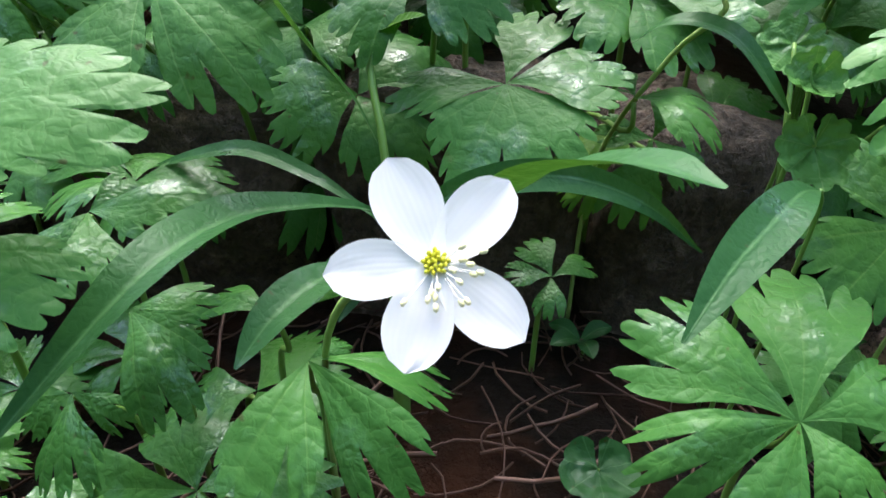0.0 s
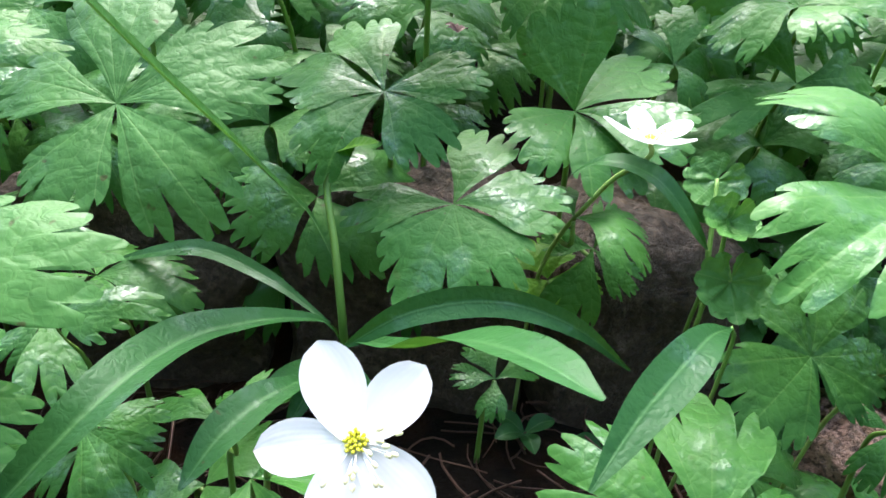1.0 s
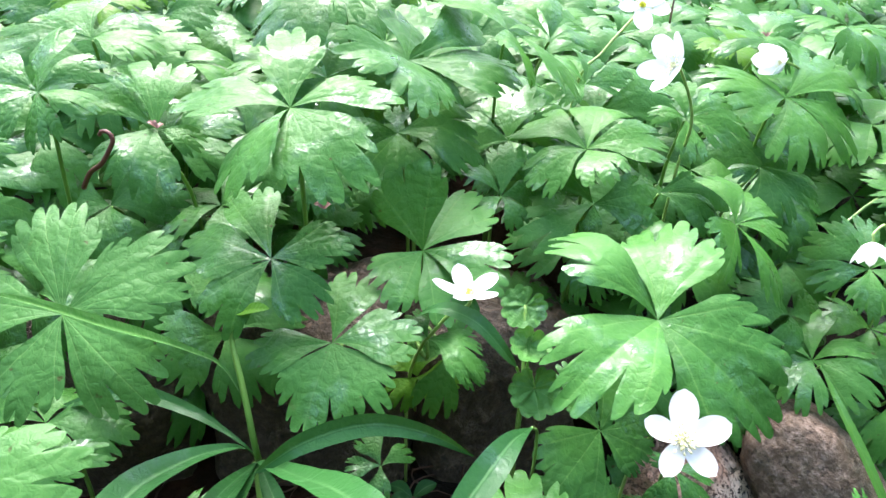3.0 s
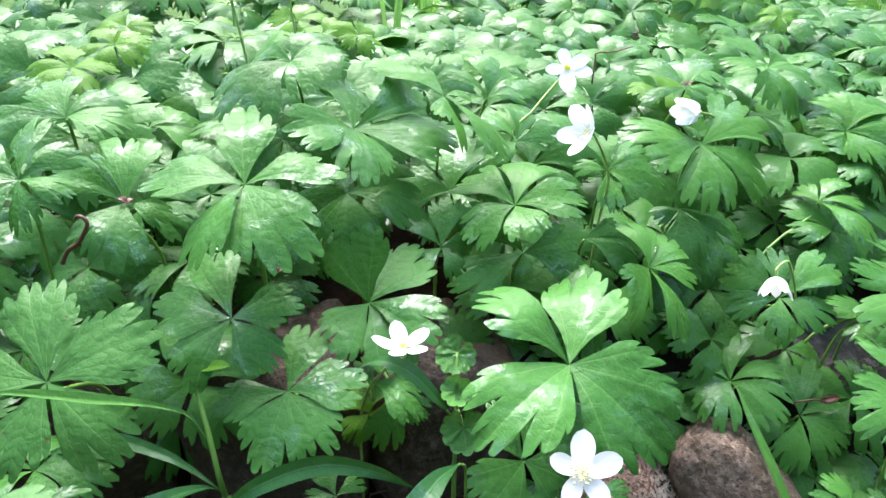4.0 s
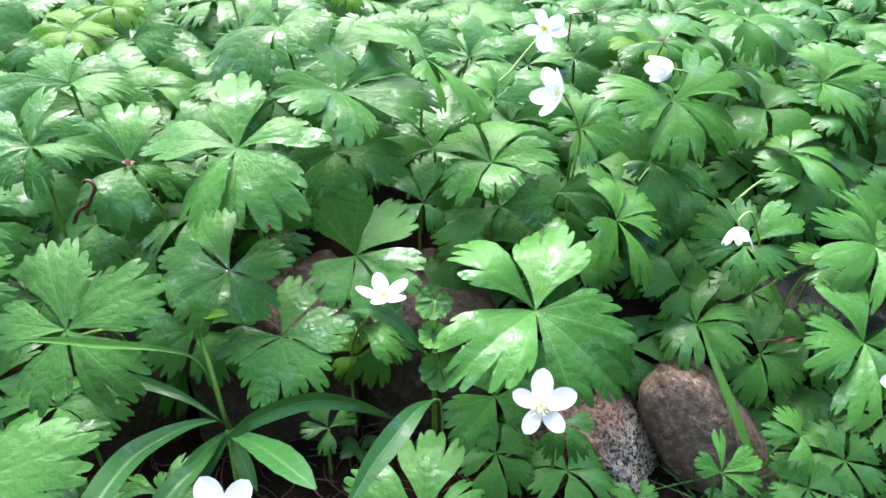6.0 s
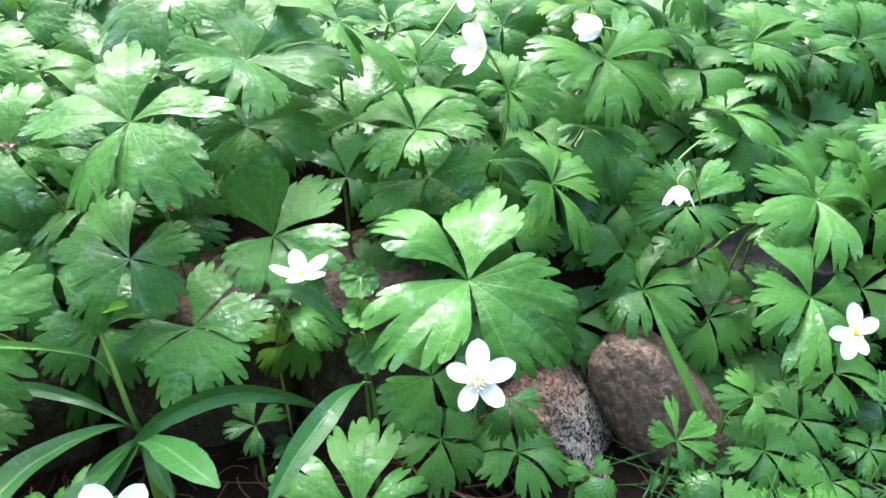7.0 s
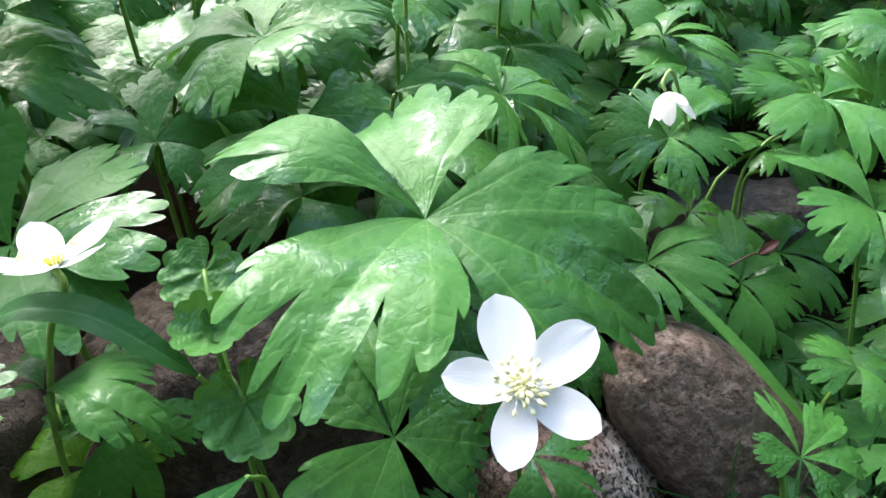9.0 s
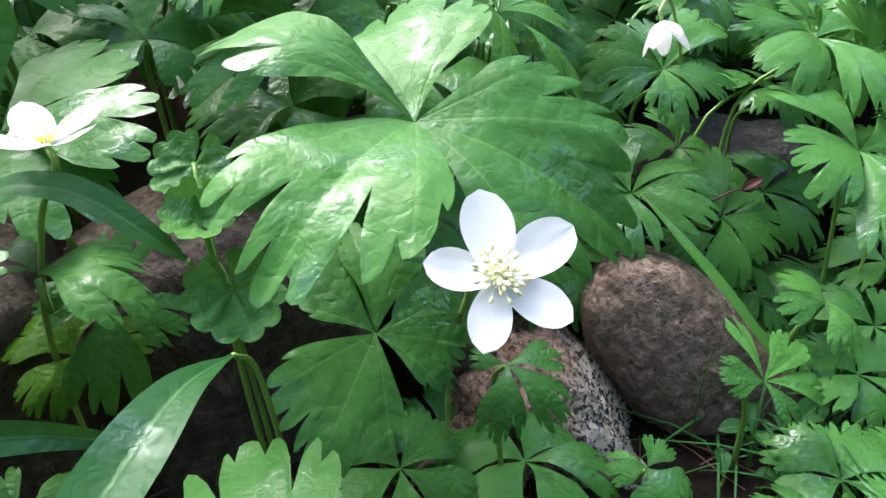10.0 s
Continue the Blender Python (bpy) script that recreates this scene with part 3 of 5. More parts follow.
# Unseen walls behind and beside the beds, added to limit the sky's light.
def screen_wall():
    bm = bmesh.new()
    for x0, x1, y0, y1, high in ((-4.0, 7.6, -2.3, -2.0, 2.1), (7.3, 7.6, -2.0, 5.0, 5.0), (-4.3, -4.0, -2.3, 5.0, 2.0)):
        m = pose((x0 + x1) / 2, (y0 + y1) / 2, high / 2 - 0.1)
        bmesh.ops.create_cube(bm, size=1.0, matrix=m @ Matrix.Diagonal((x1 - x0, y1 - y0, high, 1)))
    me = bpy.data.meshes.new("wall")
    bm.to_mesh(me)
    bm.free()
    me.materials.append(SCREEN_GREEN)
    tagged(new("wall", me), "plain dark green unseen wall added round the beds to limit sky light", "wall", kind="structure")


screen_wall()

# ---- edging stones ----
stone((-0.125, 0.340, 0.042), (0.130, 0.120, 0.155), 1, DARK_STONE, "dark brown weathered edging stone half hidden by leaves", (4, 3, 3), square=5.0)
stone((0.006, 0.335, 0.037), (0.118, 0.115, 0.155), 2, DARK_STONE, "dark brown pitted edging stone beside a narrow crack", (0, -3, -4), square=6.0)
stone((0.120, 0.335, 0.028), (0.108, 0.110, 0.150), 3, DARK_STONE, "dark brown edging stone shaded by leaves", (5, 2, 5), square=5.0)
stone((0.262, 0.270, -0.066), (0.080, 0.078, 0.160), 4, GRANITE, "speckled grey granite edging stone, pinkish along a crack", rough=0.30, square=4.5, axis=(0.46, -0.20, -0.86))
stone((0.347, 0.262, -0.046), (0.078, 0.084, 0.186), 5, BROWN_STONE, "rounded brown edging stone with a rough pitted face", rough=0.11, square=2.4, axis=(0.50, -0.30, -0.80))
stone((0.500, 0.388, -0.010), (0.150, 0.120, 0.100), 7, SLATE_STONE, "dark grey edging stone behind overhanging leaves", (0, 8, -8))
stone((0.640, 0.390, -0.030), (0.150, 0.130, 0.100), 8, SLATE_STONE, "grey edging stone at the end of the row", (0, 4, 4))
stone((-0.270, 0.350, 0.050), (0.140, 0.120, 0.130), 9, DARK_STONE, "dark edging stone under leaves", (0, 4, 8))
stone((-0.415, 0.350, 0.045), (0.145, 0.120, 0.140), 10, DARK_STONE, "dark edging stone at the row's end", (0, 3, -6))
stone((-0.565, 0.345, 0.040), (0.140, 0.115, 0.130), 11, SLATE_STONE, "grey edging stone at the row's end", (0, -4, 5))
stone((0.795, 0.385, -0.030), (0.150, 0.125, 0.110), 12, DARK_STONE, "dark edging stone at the end of the row", (0, 5, -5))
stone((0.950, 0.380, -0.030), (0.140, 0.120, 0.105), 13, SLATE_STONE, "grey edging stone at the end of the row", (0, -3, 7))


# ---- anemone leaves ----
aimed_leaf((-0.0787, 0.2026, 0.1724), [
    ([(-0.1064, 0.2389, 0.2015), (-0.0953, 0.2441, 0.2056), (-0.0797, 0.2448, 0.2062), (-0.0688, 0.2378, 0.2005)], 10, 0.15, 0.67, (0.08, 0.06, 0.08)),
    ([(-0.0540, 0.2322, 0.1961), (-0.0434, 0.2329, 0.1966), (-0.0308, 0.2204, 0.1866), (-0.0303, 0.2090, 0.1776), (-0.0356, 0.2005, 0.1707)], 9, 0.2, 0.70, (0.06, 0.1, 0.08, 0.08)),
    ([(-0.0358, 0.1847, 0.1563), (-0.0431, 0.1741, 0.1468), (-0.0580, 0.1700, 0.1430)], 12, 0.25, 0.80, (0.1, 0.12)),
    ([(-0.0775, 0.1731, 0.1459), (-0.0906, 0.1708, 0.1438), (-0.1017, 0.1803, 0.1523)], 12, 0.25, 0.75, (0.1, 0.12)),
    ([(-0.1140, 0.1964, 0.1674), (-0.1188, 0.2112, 0.1793), (-0.1134, 0.2186, 0.1852)], 11, 0.25, 0.65, (0.1, 0.1))],
    "large pale green palmate anemone leaf standing before the stones", (-0.085, 0.318), MATT)
aimed_leaf((-0.0040, 0.2548, 0.1683), [
    ([(-0.0509, 0.2857, 0.1736), (-0.0388, 0.2551, 0.1598)], 18, 0.25, 0.69, (0.1,)),
    ([(-0.0284, 0.3044, 0.1895), (-0.0113, 0.3001, 0.1914)], 16, 0.15, 0.69, (0.08,)),
    ([(0.0263, 0.2669, 0.1825), (0.0350, 0.2486, 0.1747), (0.0259, 0.2413, 0.1684)], 13, 0.25, 0.69, (0.1, 0.1)),
    ([(0.0250, 0.2285, 0.1585), (0.0194, 0.2252, 0.1549), (0.0059, 0.2231, 0.1502)], 14, 0.3, 0.74, (0.12, 0.1)),
    ([(-0.0265, 0.2249, 0.1462), (-0.0384, 0.2404, 0.1518)], 18, 0.25, 0.69, (0.12,))],
    "glossy wet green palmate anemone leaf overhanging the stones", (-0.005, 0.322))
aimed_leaf((0.0233, 0.2302, 0.1351), [
    ([(0.0322, 0.2712, 0.1544), (0.0444, 0.2624, 0.1517)], 19, 0.15, 0.70, (0.08,)),
    ([(0.0553, 0.2446, 0.1448), (0.0660, 0.2329, 0.1406), (0.0608, 0.2151, 0.1321)], 14, 0.25, 0.70, (0.1, 0.12)),
    ([(0.0563, 0.2080, 0.1251), (0.0466, 0.1968, 0.1174), (0.0355, 0.1983, 0.1172), (0.0049, 0.1965, 0.1131), (-0.0060, 0.2091, 0.1195)], 15, 0.3, 0.85, (0.1, 0.08, 0.16, 0.1)),
    ([(-0.0106, 0.2194, 0.1268), (-0.0183, 0.2274, 0.1297), (-0.0128, 0.2408, 0.1362)], 13, 0.25, 0.70, (0.08, 0.1))],
    "glossy wet green palmate anemone leaf spread before the stones", (0.03, 0.32))
aimed_leaf((0.0706, 0.2757, 0.1595), [
    ([(0.0480, 0.2850, 0.1937), (0.0753, 0.2880, 0.2057)], 22, 0.10, 0.74, (0.06,)),
    ([(0.1034, 0.3200, 0.1810), (0.1137, 0.2957, 0.1733)], 18, 0.20, 0.72, (0.10,)),
    ([(0.1113, 0.2494, 0.1676), (0.1050, 0.2350, 0.1600)], 18, 0.25, 0.72, (0.10,)),
    ([(0.0930, 0.2380, 0.1420), (0.0760, 0.2320, 0.1390)], 18, 0.30, 0.72, (0.10,)),
    ([(0.0540, 0.2390, 0.1440), (0.0400, 0.2600, 0.1560)], 18, 0.25, 0.72, (0.10,))],
    "glossy wet green palmate anemone leaf overhanging the stones", (0.078, 0.320))
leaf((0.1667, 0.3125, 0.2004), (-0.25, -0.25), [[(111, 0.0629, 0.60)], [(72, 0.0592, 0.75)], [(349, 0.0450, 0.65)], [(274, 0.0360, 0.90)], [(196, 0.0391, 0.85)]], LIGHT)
aimed_leaf((0.0078, 0.2845, 0.2333), [
    ([(0.0268, 0.3232, 0.2621), (0.0047, 0.3420, 0.2644), (-0.0110, 0.3059, 0.2545)], 9, 0.10, 0.65, (0.08, 0.10)),
    ([(0.0415, 0.3030, 0.2442), (0.0645, 0.2804, 0.2361)], 9, 0.30, 0.65, (0.06,)),
    ([(-0.0316, 0.3155, 0.2453), (-0.0521, 0.2953, 0.2351), (-0.0427, 0.2795, 0.2285)], 9, 0.30, 0.70, (0.08, 0.10)),
    ([(-0.0325, 0.2550, 0.2060), (-0.0230, 0.2460, 0.2070), (-0.0035, 0.2400, 0.2150)], 12, 0.30, 0.80, (0.10, 0.08)),
    ([(0.0066, 0.2369, 0.2060), (0.0260, 0.2300, 0.2080), (0.0450, 0.2330, 0.2150), (0.0510, 0.2480, 0.2240)], 11, 0.30, 0.90, (0.14, 0.10, 0.08))],
    "large glossy wet green palmate anemone leaf, one leaflet upright", (0.010, 0.330))
aimed_leaf((0.0693, 0.3495, 0.2440), [
    ([(0.0560, 0.3850, 0.2680), (0.0782, 0.4100, 0.2640)], 16, 0.20, 0.67, (0.08,)),
    ([(0.1208, 0.4060, 0.2710), (0.1230, 0.3950, 0.2580)], 14, 0.30, 0.62, (0.06,)),
    ([(0.0307, 0.3221, 0.2671), (0.0318, 0.3098, 0.2582), (0.0430, 0.2950, 0.2500)], 12, 0.20, 0.72, (0.08, 0.08)),
    ([(0.0575, 0.2930, 0.2400), (0.0716, 0.2929, 0.2317), (0.0954, 0.3180, 0.2260)], 12, 0.30, 0.92, (0.14, 0.10)),
    ([(0.1206, 0.3300, 0.2211), (0.1381, 0.3501, 0.2297), (0.1391, 0.3800, 0.2425)], 11, 0.25, 0.72, (0.12, 0.10))],
    "large glossy wet green palmate anemone leaf on the bank", (0.075, 0.375))
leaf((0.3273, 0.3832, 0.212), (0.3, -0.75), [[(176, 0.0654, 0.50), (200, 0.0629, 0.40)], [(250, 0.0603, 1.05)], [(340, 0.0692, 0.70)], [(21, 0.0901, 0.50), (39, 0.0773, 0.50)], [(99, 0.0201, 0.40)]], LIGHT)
leaf((0.3345, 0.3032, 0.0539), (-0.35, -0.2), [[(155, 0.0367, 0.50)], [(115, 0.0369, 0.50)], [(61, 0.0514, 0.75)], [(7, 0.0415, 0.75)], [(291, 0.0464, 0.75)], [(210, 0.0403, 0.40), (235, 0.0436, 0.50)]])
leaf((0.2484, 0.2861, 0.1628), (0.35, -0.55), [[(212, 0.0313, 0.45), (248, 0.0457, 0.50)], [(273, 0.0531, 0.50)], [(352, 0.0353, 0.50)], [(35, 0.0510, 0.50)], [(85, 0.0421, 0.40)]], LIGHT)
leaf((0.3765, 0.325, 0.109), (-0.25, -0.7), [[(130, 0.0456, 0.35)], [(184, 0.0424, 0.50)], [(228, 0.0340, 0.45), (260, 0.0416, 0.50)], [(292, 0.0370, 0.50), (335, 0.0448, 0.55)], [(19, 0.0560, 0.40), (36, 0.0594, 0.40)], [(68, 0.0498, 0.40)]])
leaf((0.4745, 0.3049, 0.11), (0.25, -0.65), [[(90, 0.0582, 0.45)], [(155, 0.0559, 0.40)], [(189, 0.0594, 0.40), (222, 0.0611, 0.45)], [(243, 0.0666, 0.50)], [(317, 0.0459, 0.50)], [(13, 0.0622, 0.40)]], base=(0.43, 0.335))
leaf((0.4336, 0.2441, 0.0660), (0.0, -0.55), [[(92, 0.0599, 0.50)], [(162, 0.0463, 0.55), (208, 0.0571, 0.55)], [(234, 0.0681, 0.55)], [(281, 0.0414, 0.50)], [(357, 0.0466, 0.50)]])
aimed_leaf((0.3030, 0.1896, 0.0144), [
    ([(0.3058, 0.2128, 0.0335), (0.3140, 0.2122, 0.0330)], 6),
    ([(0.3276, 0.2024, 0.0256), (0.3368, 0.1907, 0.0160)], 9),
    ([(0.3330, 0.1817, 0.0085), (0.3265, 0.1740, 0.0025)], 9),
    ([(0.3110, 0.1735, 0.0018), (0.2990, 0.1745, 0.0022)], 7),
    ([(0.2915, 0.2040, 0.0262), (0.2862, 0.1972, 0.0210), (0.2840, 0.1882, 0.0140)], 8)],
    "small glossy wet green palmate anemone leaf before a rounded stone", (0.312, 0.208))
leaf((-0.1035, 0.285, 0.242), (0.0, -0.7), [[(48, 0.0340, 0.35)], [(88, 0.0456, 0.50)], [(140, 0.0394, 0.50)], [(189, 0.0303, 0.45)], [(234, 0.0326, 0.50)], [(283, 0.0316, 0.55)], [(337, 0.0289, 0.40)]])
leaf((-0.0609, 0.3061, 0.2186), (0.15, -0.55), [[(87, 0.0475, 0.45), (108, 0.0596, 0.55)], [(145, 0.0506, 0.45)], [(244, 0.0420, 0.40), (272, 0.0457, 0.50)], [(337, 0.0263, 0.45)]])
leaf((-0.1046, 0.37, 0.2537), (0.0, -0.4), [[(328, 0.0372, 0.40), (1, 0.0396, 0.40)], [(52, 0.0431, 0.35)], [(108, 0.0541, 0.40), (141, 0.0410, 0.40)], [(186, 0.0562, 0.50)]])
leaf((0.0321, 0.4, 0.2779), (-0.25, -0.35), [[(209, 0.0626, 0.60), (231, 0.0610, 0.40)], [(289, 0.0426, 0.50)], [(338, 0.0330, 0.45), (9, 0.0401, 0.50)], [(58, 0.0458, 0.40)], [(123, 0.0533, 0.40)]])
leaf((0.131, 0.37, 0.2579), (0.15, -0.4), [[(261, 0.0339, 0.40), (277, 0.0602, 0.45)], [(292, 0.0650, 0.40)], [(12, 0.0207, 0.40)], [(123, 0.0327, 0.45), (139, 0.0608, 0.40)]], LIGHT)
leaf((0.1713, 0.42, 0.2452), (0.15, -0.7), [[(17, 0.0348, 0.45)], [(66, 0.0503, 0.45), (97, 0.0464, 0.45)], [(127, 0.0390, 0.40)], [(182, 0.0259, 0.40)]])
leaf((0.1814, 0.37, 0.2253), (0.2, -0.65), [[(353, 0.0260, 0.40), (20, 0.0412, 0.50)], [(70, 0.0429, 0.50)], [(123, 0.0346, 0.45)], [(222, 0.0242, 0.40)]])
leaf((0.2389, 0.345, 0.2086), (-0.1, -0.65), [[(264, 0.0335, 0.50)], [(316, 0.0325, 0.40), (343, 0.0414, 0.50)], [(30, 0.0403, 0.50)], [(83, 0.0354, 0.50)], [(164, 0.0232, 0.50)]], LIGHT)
leaf((0.3448, 0.45, 0.2405), (0.0, -0.55), [[(204, 0.0422, 0.40), (208, 0.0184, 0.50)], [(287, 0.0336, 0.50)], [(349, 0.0373, 0.35)], [(61, 0.0519, 0.60)], [(129, 0.0474, 0.50)]])
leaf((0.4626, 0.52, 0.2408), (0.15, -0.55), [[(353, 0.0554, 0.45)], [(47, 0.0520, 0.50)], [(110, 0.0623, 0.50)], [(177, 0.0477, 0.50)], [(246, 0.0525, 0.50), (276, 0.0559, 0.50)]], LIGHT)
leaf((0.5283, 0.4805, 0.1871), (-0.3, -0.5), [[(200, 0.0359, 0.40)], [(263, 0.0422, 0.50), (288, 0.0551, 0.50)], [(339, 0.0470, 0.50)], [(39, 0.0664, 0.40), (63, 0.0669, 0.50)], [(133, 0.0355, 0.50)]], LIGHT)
leaf((0.1202, 0.318, 0.1723), (0.15, -0.85), [[(214, 0.0264, 0.40)], [(295, 0.0243, 0.40)], [(13, 0.0224, 0.40)], [(81, 0.0396, 0.50)], [(125, 0.0311, 0.45)]])
leaf((0.0629, 0.345, 0.2031), (0.1, -0.80), [[(183, 0.0325, 0.40)], [(250, 0.0431, 0.50), (293, 0.0432, 0.55)], [(331, 0.0567, 0.55), (10, 0.0490, 0.45)], [(87, 0.0236, 0.40)]])
leaf((0.1728, 0.31, 0.1687), (0.05, -1.0), [[(133, 0.0484, 0.40)], [(206, 0.0513, 0.50)], [(255, 0.0185, 0.50)], [(345, 0.0437, 0.45), (14, 0.0412, 0.40)]])
leaf((0.3037, 0.36, 0.1714), (0.1, -0.65), [[(196, 0.0228, 0.40)], [(261, 0.0473, 0.55), (293, 0.0436, 0.45)], [(325, 0.0458, 0.50)], [(13, 0.0357, 0.40)]])
leaf((0.2195, 0.325, 0.1687), (0.05, -0.55), [[(328, 0.0419, 0.35)], [(12, 0.0628, 0.35), (17, 0.0291, 0.30)]])
leaf((0.4576, 0.4078, 0.1493), (-0.25, -0.4), [[(294, 0.0530, 0.50)], [(342, 0.0373, 0.40)], [(34, 0.0403, 0.45)], [(91, 0.0290, 0.40)]], LIGHT, base=(0.376, 0.378))
leaf((0.3838, 0.285, 0.0309), (0.0, -0.8), [[(237, 0.0465, 0.50)], [(290, 0.0372, 0.50), (327, 0.0405, 0.45)], [(27, 0.0390, 0.35)], [(61, 0.0491, 0.40), (77, 0.0397, 0.30)]])
leaf((0.4058, 0.24, -0.035), (-0.1, -0.5), [[(272, 0.0251, 0.45)], [(323, 0.0335, 0.50)], [(20, 0.0378, 0.45)], [(69, 0.0414, 0.50)], [(139, 0.0344, 0.45)], [(201, 0.0311, 0.40)]])
aimed_leaf((0.1447, 0.1950, 0.1013), [
    ([(0.1103, 0.1899, 0.1006), (0.1189, 0.1690, 0.0831), (0.1307, 0.1681, 0.0812)], 18, 0.25, 0.95, (0.08, 0.14)),
    ([(0.1412, 0.2245, 0.1252), (0.1330, 0.2221, 0.1242), (0.1268, 0.2048, 0.1109)], 12, 0.20, 0.67, (0.10, 0.10)),
    ([(0.1551, 0.2248, 0.1241), (0.1712, 0.2208, 0.1193)], 18, 0.20, 0.72, (0.12,)),
    ([(0.1754, 0.2006, 0.1027), (0.1665, 0.1850, 0.0911), (0.1572, 0.1766, 0.0854)], 16, 0.25, 0.82, (0.12, 0.12))],
    "dark wet green palmate anemone leaf hanging below a larger one", (0.158, 0.262))
leaf((0.1936, 0.21, 0.0599), (0.05, -0.75), [[(148, 0.0137, 0.50)], [(236, 0.0264, 0.40)], [(299, 0.0287, 0.50)], [(349, 0.0241, 0.50)]])
leaf((0.0931, 0.1313, 0.0802), (0.0, -0.45), [[(149, 0.0484, 0.85)], [(71, 0.0527, 0.95)], [(200, 0.0451, 0.75)], [(234, 0.0359, 0.50)], [(289, 0.0274, 0.60)], [(17, 0.0370, 0.50)]])
leaf((-0.0296, 0.1443, 0.0849), (0.05, -0.35), [[(263, 0.0403, 0.30), (273, 0.0371, 0.42)], [(309, 0.0460, 0.42)], [(358, 0.0404, 0.36)], [(29, 0.0122, 0.30)]])
leaf((-0.077, 0.15, 0.0955), (0.1, -0.45), [[(309, 0.0364, 0.50), (334, 0.0288, 0.50)], [(11, 0.0230, 0.50)], [(93, 0.0096, 0.40)]])
aimed_leaf((-0.0930, 0.1080, 0.1335), [
    ([(-0.0620, 0.1190, 0.1330), (-0.0640, 0.1050, 0.1270), (-0.0700, 0.0930, 0.1230)], 14, 0.25, 0.80, (0.08, 0.10)),
    ([(-0.0960, 0.1400, 0.1370), (-0.0800, 0.1340, 0.1360)], 14),
    ([(-0.0850, 0.0800, 0.1210), (-0.1000, 0.0780, 0.1210)], 14),
    ([(-0.1240, 0.1180, 0.1360), (-0.1230, 0.1000, 0.1330)], 14)],
    "wet green palmate anemone leaf low before the stones", (-0.150, 0.170))
aimed_leaf((-0.0990, 0.1180, 0.1550), [
    ([(-0.0807, 0.1430, 0.1687), (-0.0571, 0.1389, 0.1665), (-0.0480, 0.1336, 0.1636), (-0.0492, 0.1191, 0.1556), (-0.0652, 0.1069, 0.1489)], 12, 0.20, 0.85, (0.05, 0.04, 0.10, 0.06)),
    ([(-0.1134, 0.1435, 0.1690), (-0.0960, 0.1479, 0.1715)], 15, 0.25, 0.75, (0.10,)),
    ([(-0.1388, 0.1248, 0.1587), (-0.1442, 0.1109, 0.1511)], 15, 0.25, 0.75, (0.10,))],
    "broad pale green palmate anemone leaf standing before the stones", (-0.150, 0.200), MATT)
leaf((-0.1087, 0.195, 0.1016), (0.05, -0.45), [[(242, 0.0224, 0.40)], [(296, 0.0358, 0.45)], [(346, 0.0261, 0.50), (10, 0.0391, 0.50)], [(57, 0.0206, 0.40)]])
leaf((0.0439, 0.225, 0.0636), (0.1, -0.4), [[(29, 0.0200, 0.50)], [(110, 0.0225, 0.50)], [(185, 0.0187, 0.50)], [(263, 0.0177, 0.60)]])
leaf((-0.0999, 0.15, 0.0665), (-0.1, -0.55), [[(222, 0.0169, 0.40)], [(274, 0.0290, 0.50), (305, 0.0316, 0.50)], [(329, 0.0214, 0.40)]])
leaf((-0.0461, 0.175, 0.0758), (-0.1, -0.25), [[(66, 0.0296, 0.30)], [(95, 0.0164, 0.30)], [(159, 0.0288, 0.30)], [(206, 0.0091, 0.30)]])
leaf((-0.1329, 0.23, 0.2278), (0.2, -0.4), [[(184, 0.0143, 0.50)], [(332, 0.0371, 0.40), (354, 0.0349, 0.40)], [(19, 0.0376, 0.40)]], base=(-0.19, 0.3))
leaf((-0.1318, 0.2, 0.2115), (0.2, -0.4), [[(351, 0.0260, 0.40), (10, 0.0246, 0.40)], [(120, 0.0095, 0.50)]], base=(-0.2, 0.3))
leaf((0.0666, 0.265, 0.0882), (0.0, -0.55), [[(224, 0.0213, 0.90)], [(304, 0.0167, 0.80), (353, 0.0250, 0.80)], [(74, 0.0230, 0.80), (132, 0.0262, 0.80)]], FRESH)
leaf((0.0691, 0.24, 0.128), (0.05, -0.25), [[(313, 0.0352, 0.40), (344, 0.0274, 0.40)], [(105, 0.0243, 0.40)], [(146, 0.0104, 0.40)]])
leaf((0.3784, 0.215, 0.0109), (0.05, -0.5), [[(79, 0.0250, 0.40), (116, 0.0262, 0.50)], [(166, 0.0296, 0.50)], [(249, 0.0283, 0.40)], [(336, 0.0214, 0.40)]])
leaf((0.3792, 0.285, 0.0216), (0.0, -0.8), [[(178, 0.0313, 0.30), (196, 0.0346, 0.40)], [(218, 0.0471, 0.50), (249, 0.0277, 0.40)]])
leaf((0.498, 0.32, 0.0991), (-0.05, -0.65), [[(353, 0.0467, 0.40)], [(27, 0.0523, 0.40)], [(123, 0.0526, 0.35), (150, 0.0308, 0.35)], [(215, 0.0242, 0.40)]], base=(0.405, 0.34))
leaf((0.5377, 0.48, 0.185), (-0.15, -0.6), [[(8, 0.0674, 0.50), (49, 0.0728, 0.60)], [(104, 0.0578, 0.50)], [(147, 0.0391, 0.50)], [(218, 0.0416, 0.50)], [(292, 0.0493, 0.50)]], LIGHT)
leaf((0.0834, 0.262, 0.1055), (0.0, -1.4), [[(254, 0.0368, 0.70)], [(310, 0.0257, 0.70)], [(170, 0.0227, 0.50)], [(64, 0.0234, 0.60)]])
leaf((0.6366, 0.42, 0.1077), (-0.1, -0.6), [[(34, 0.0488, 0.50)], [(155, 0.0312, 0.50), (174, 0.0564, 0.40)], [(227, 0.0464, 0.50), (258, 0.0466, 0.40)]])
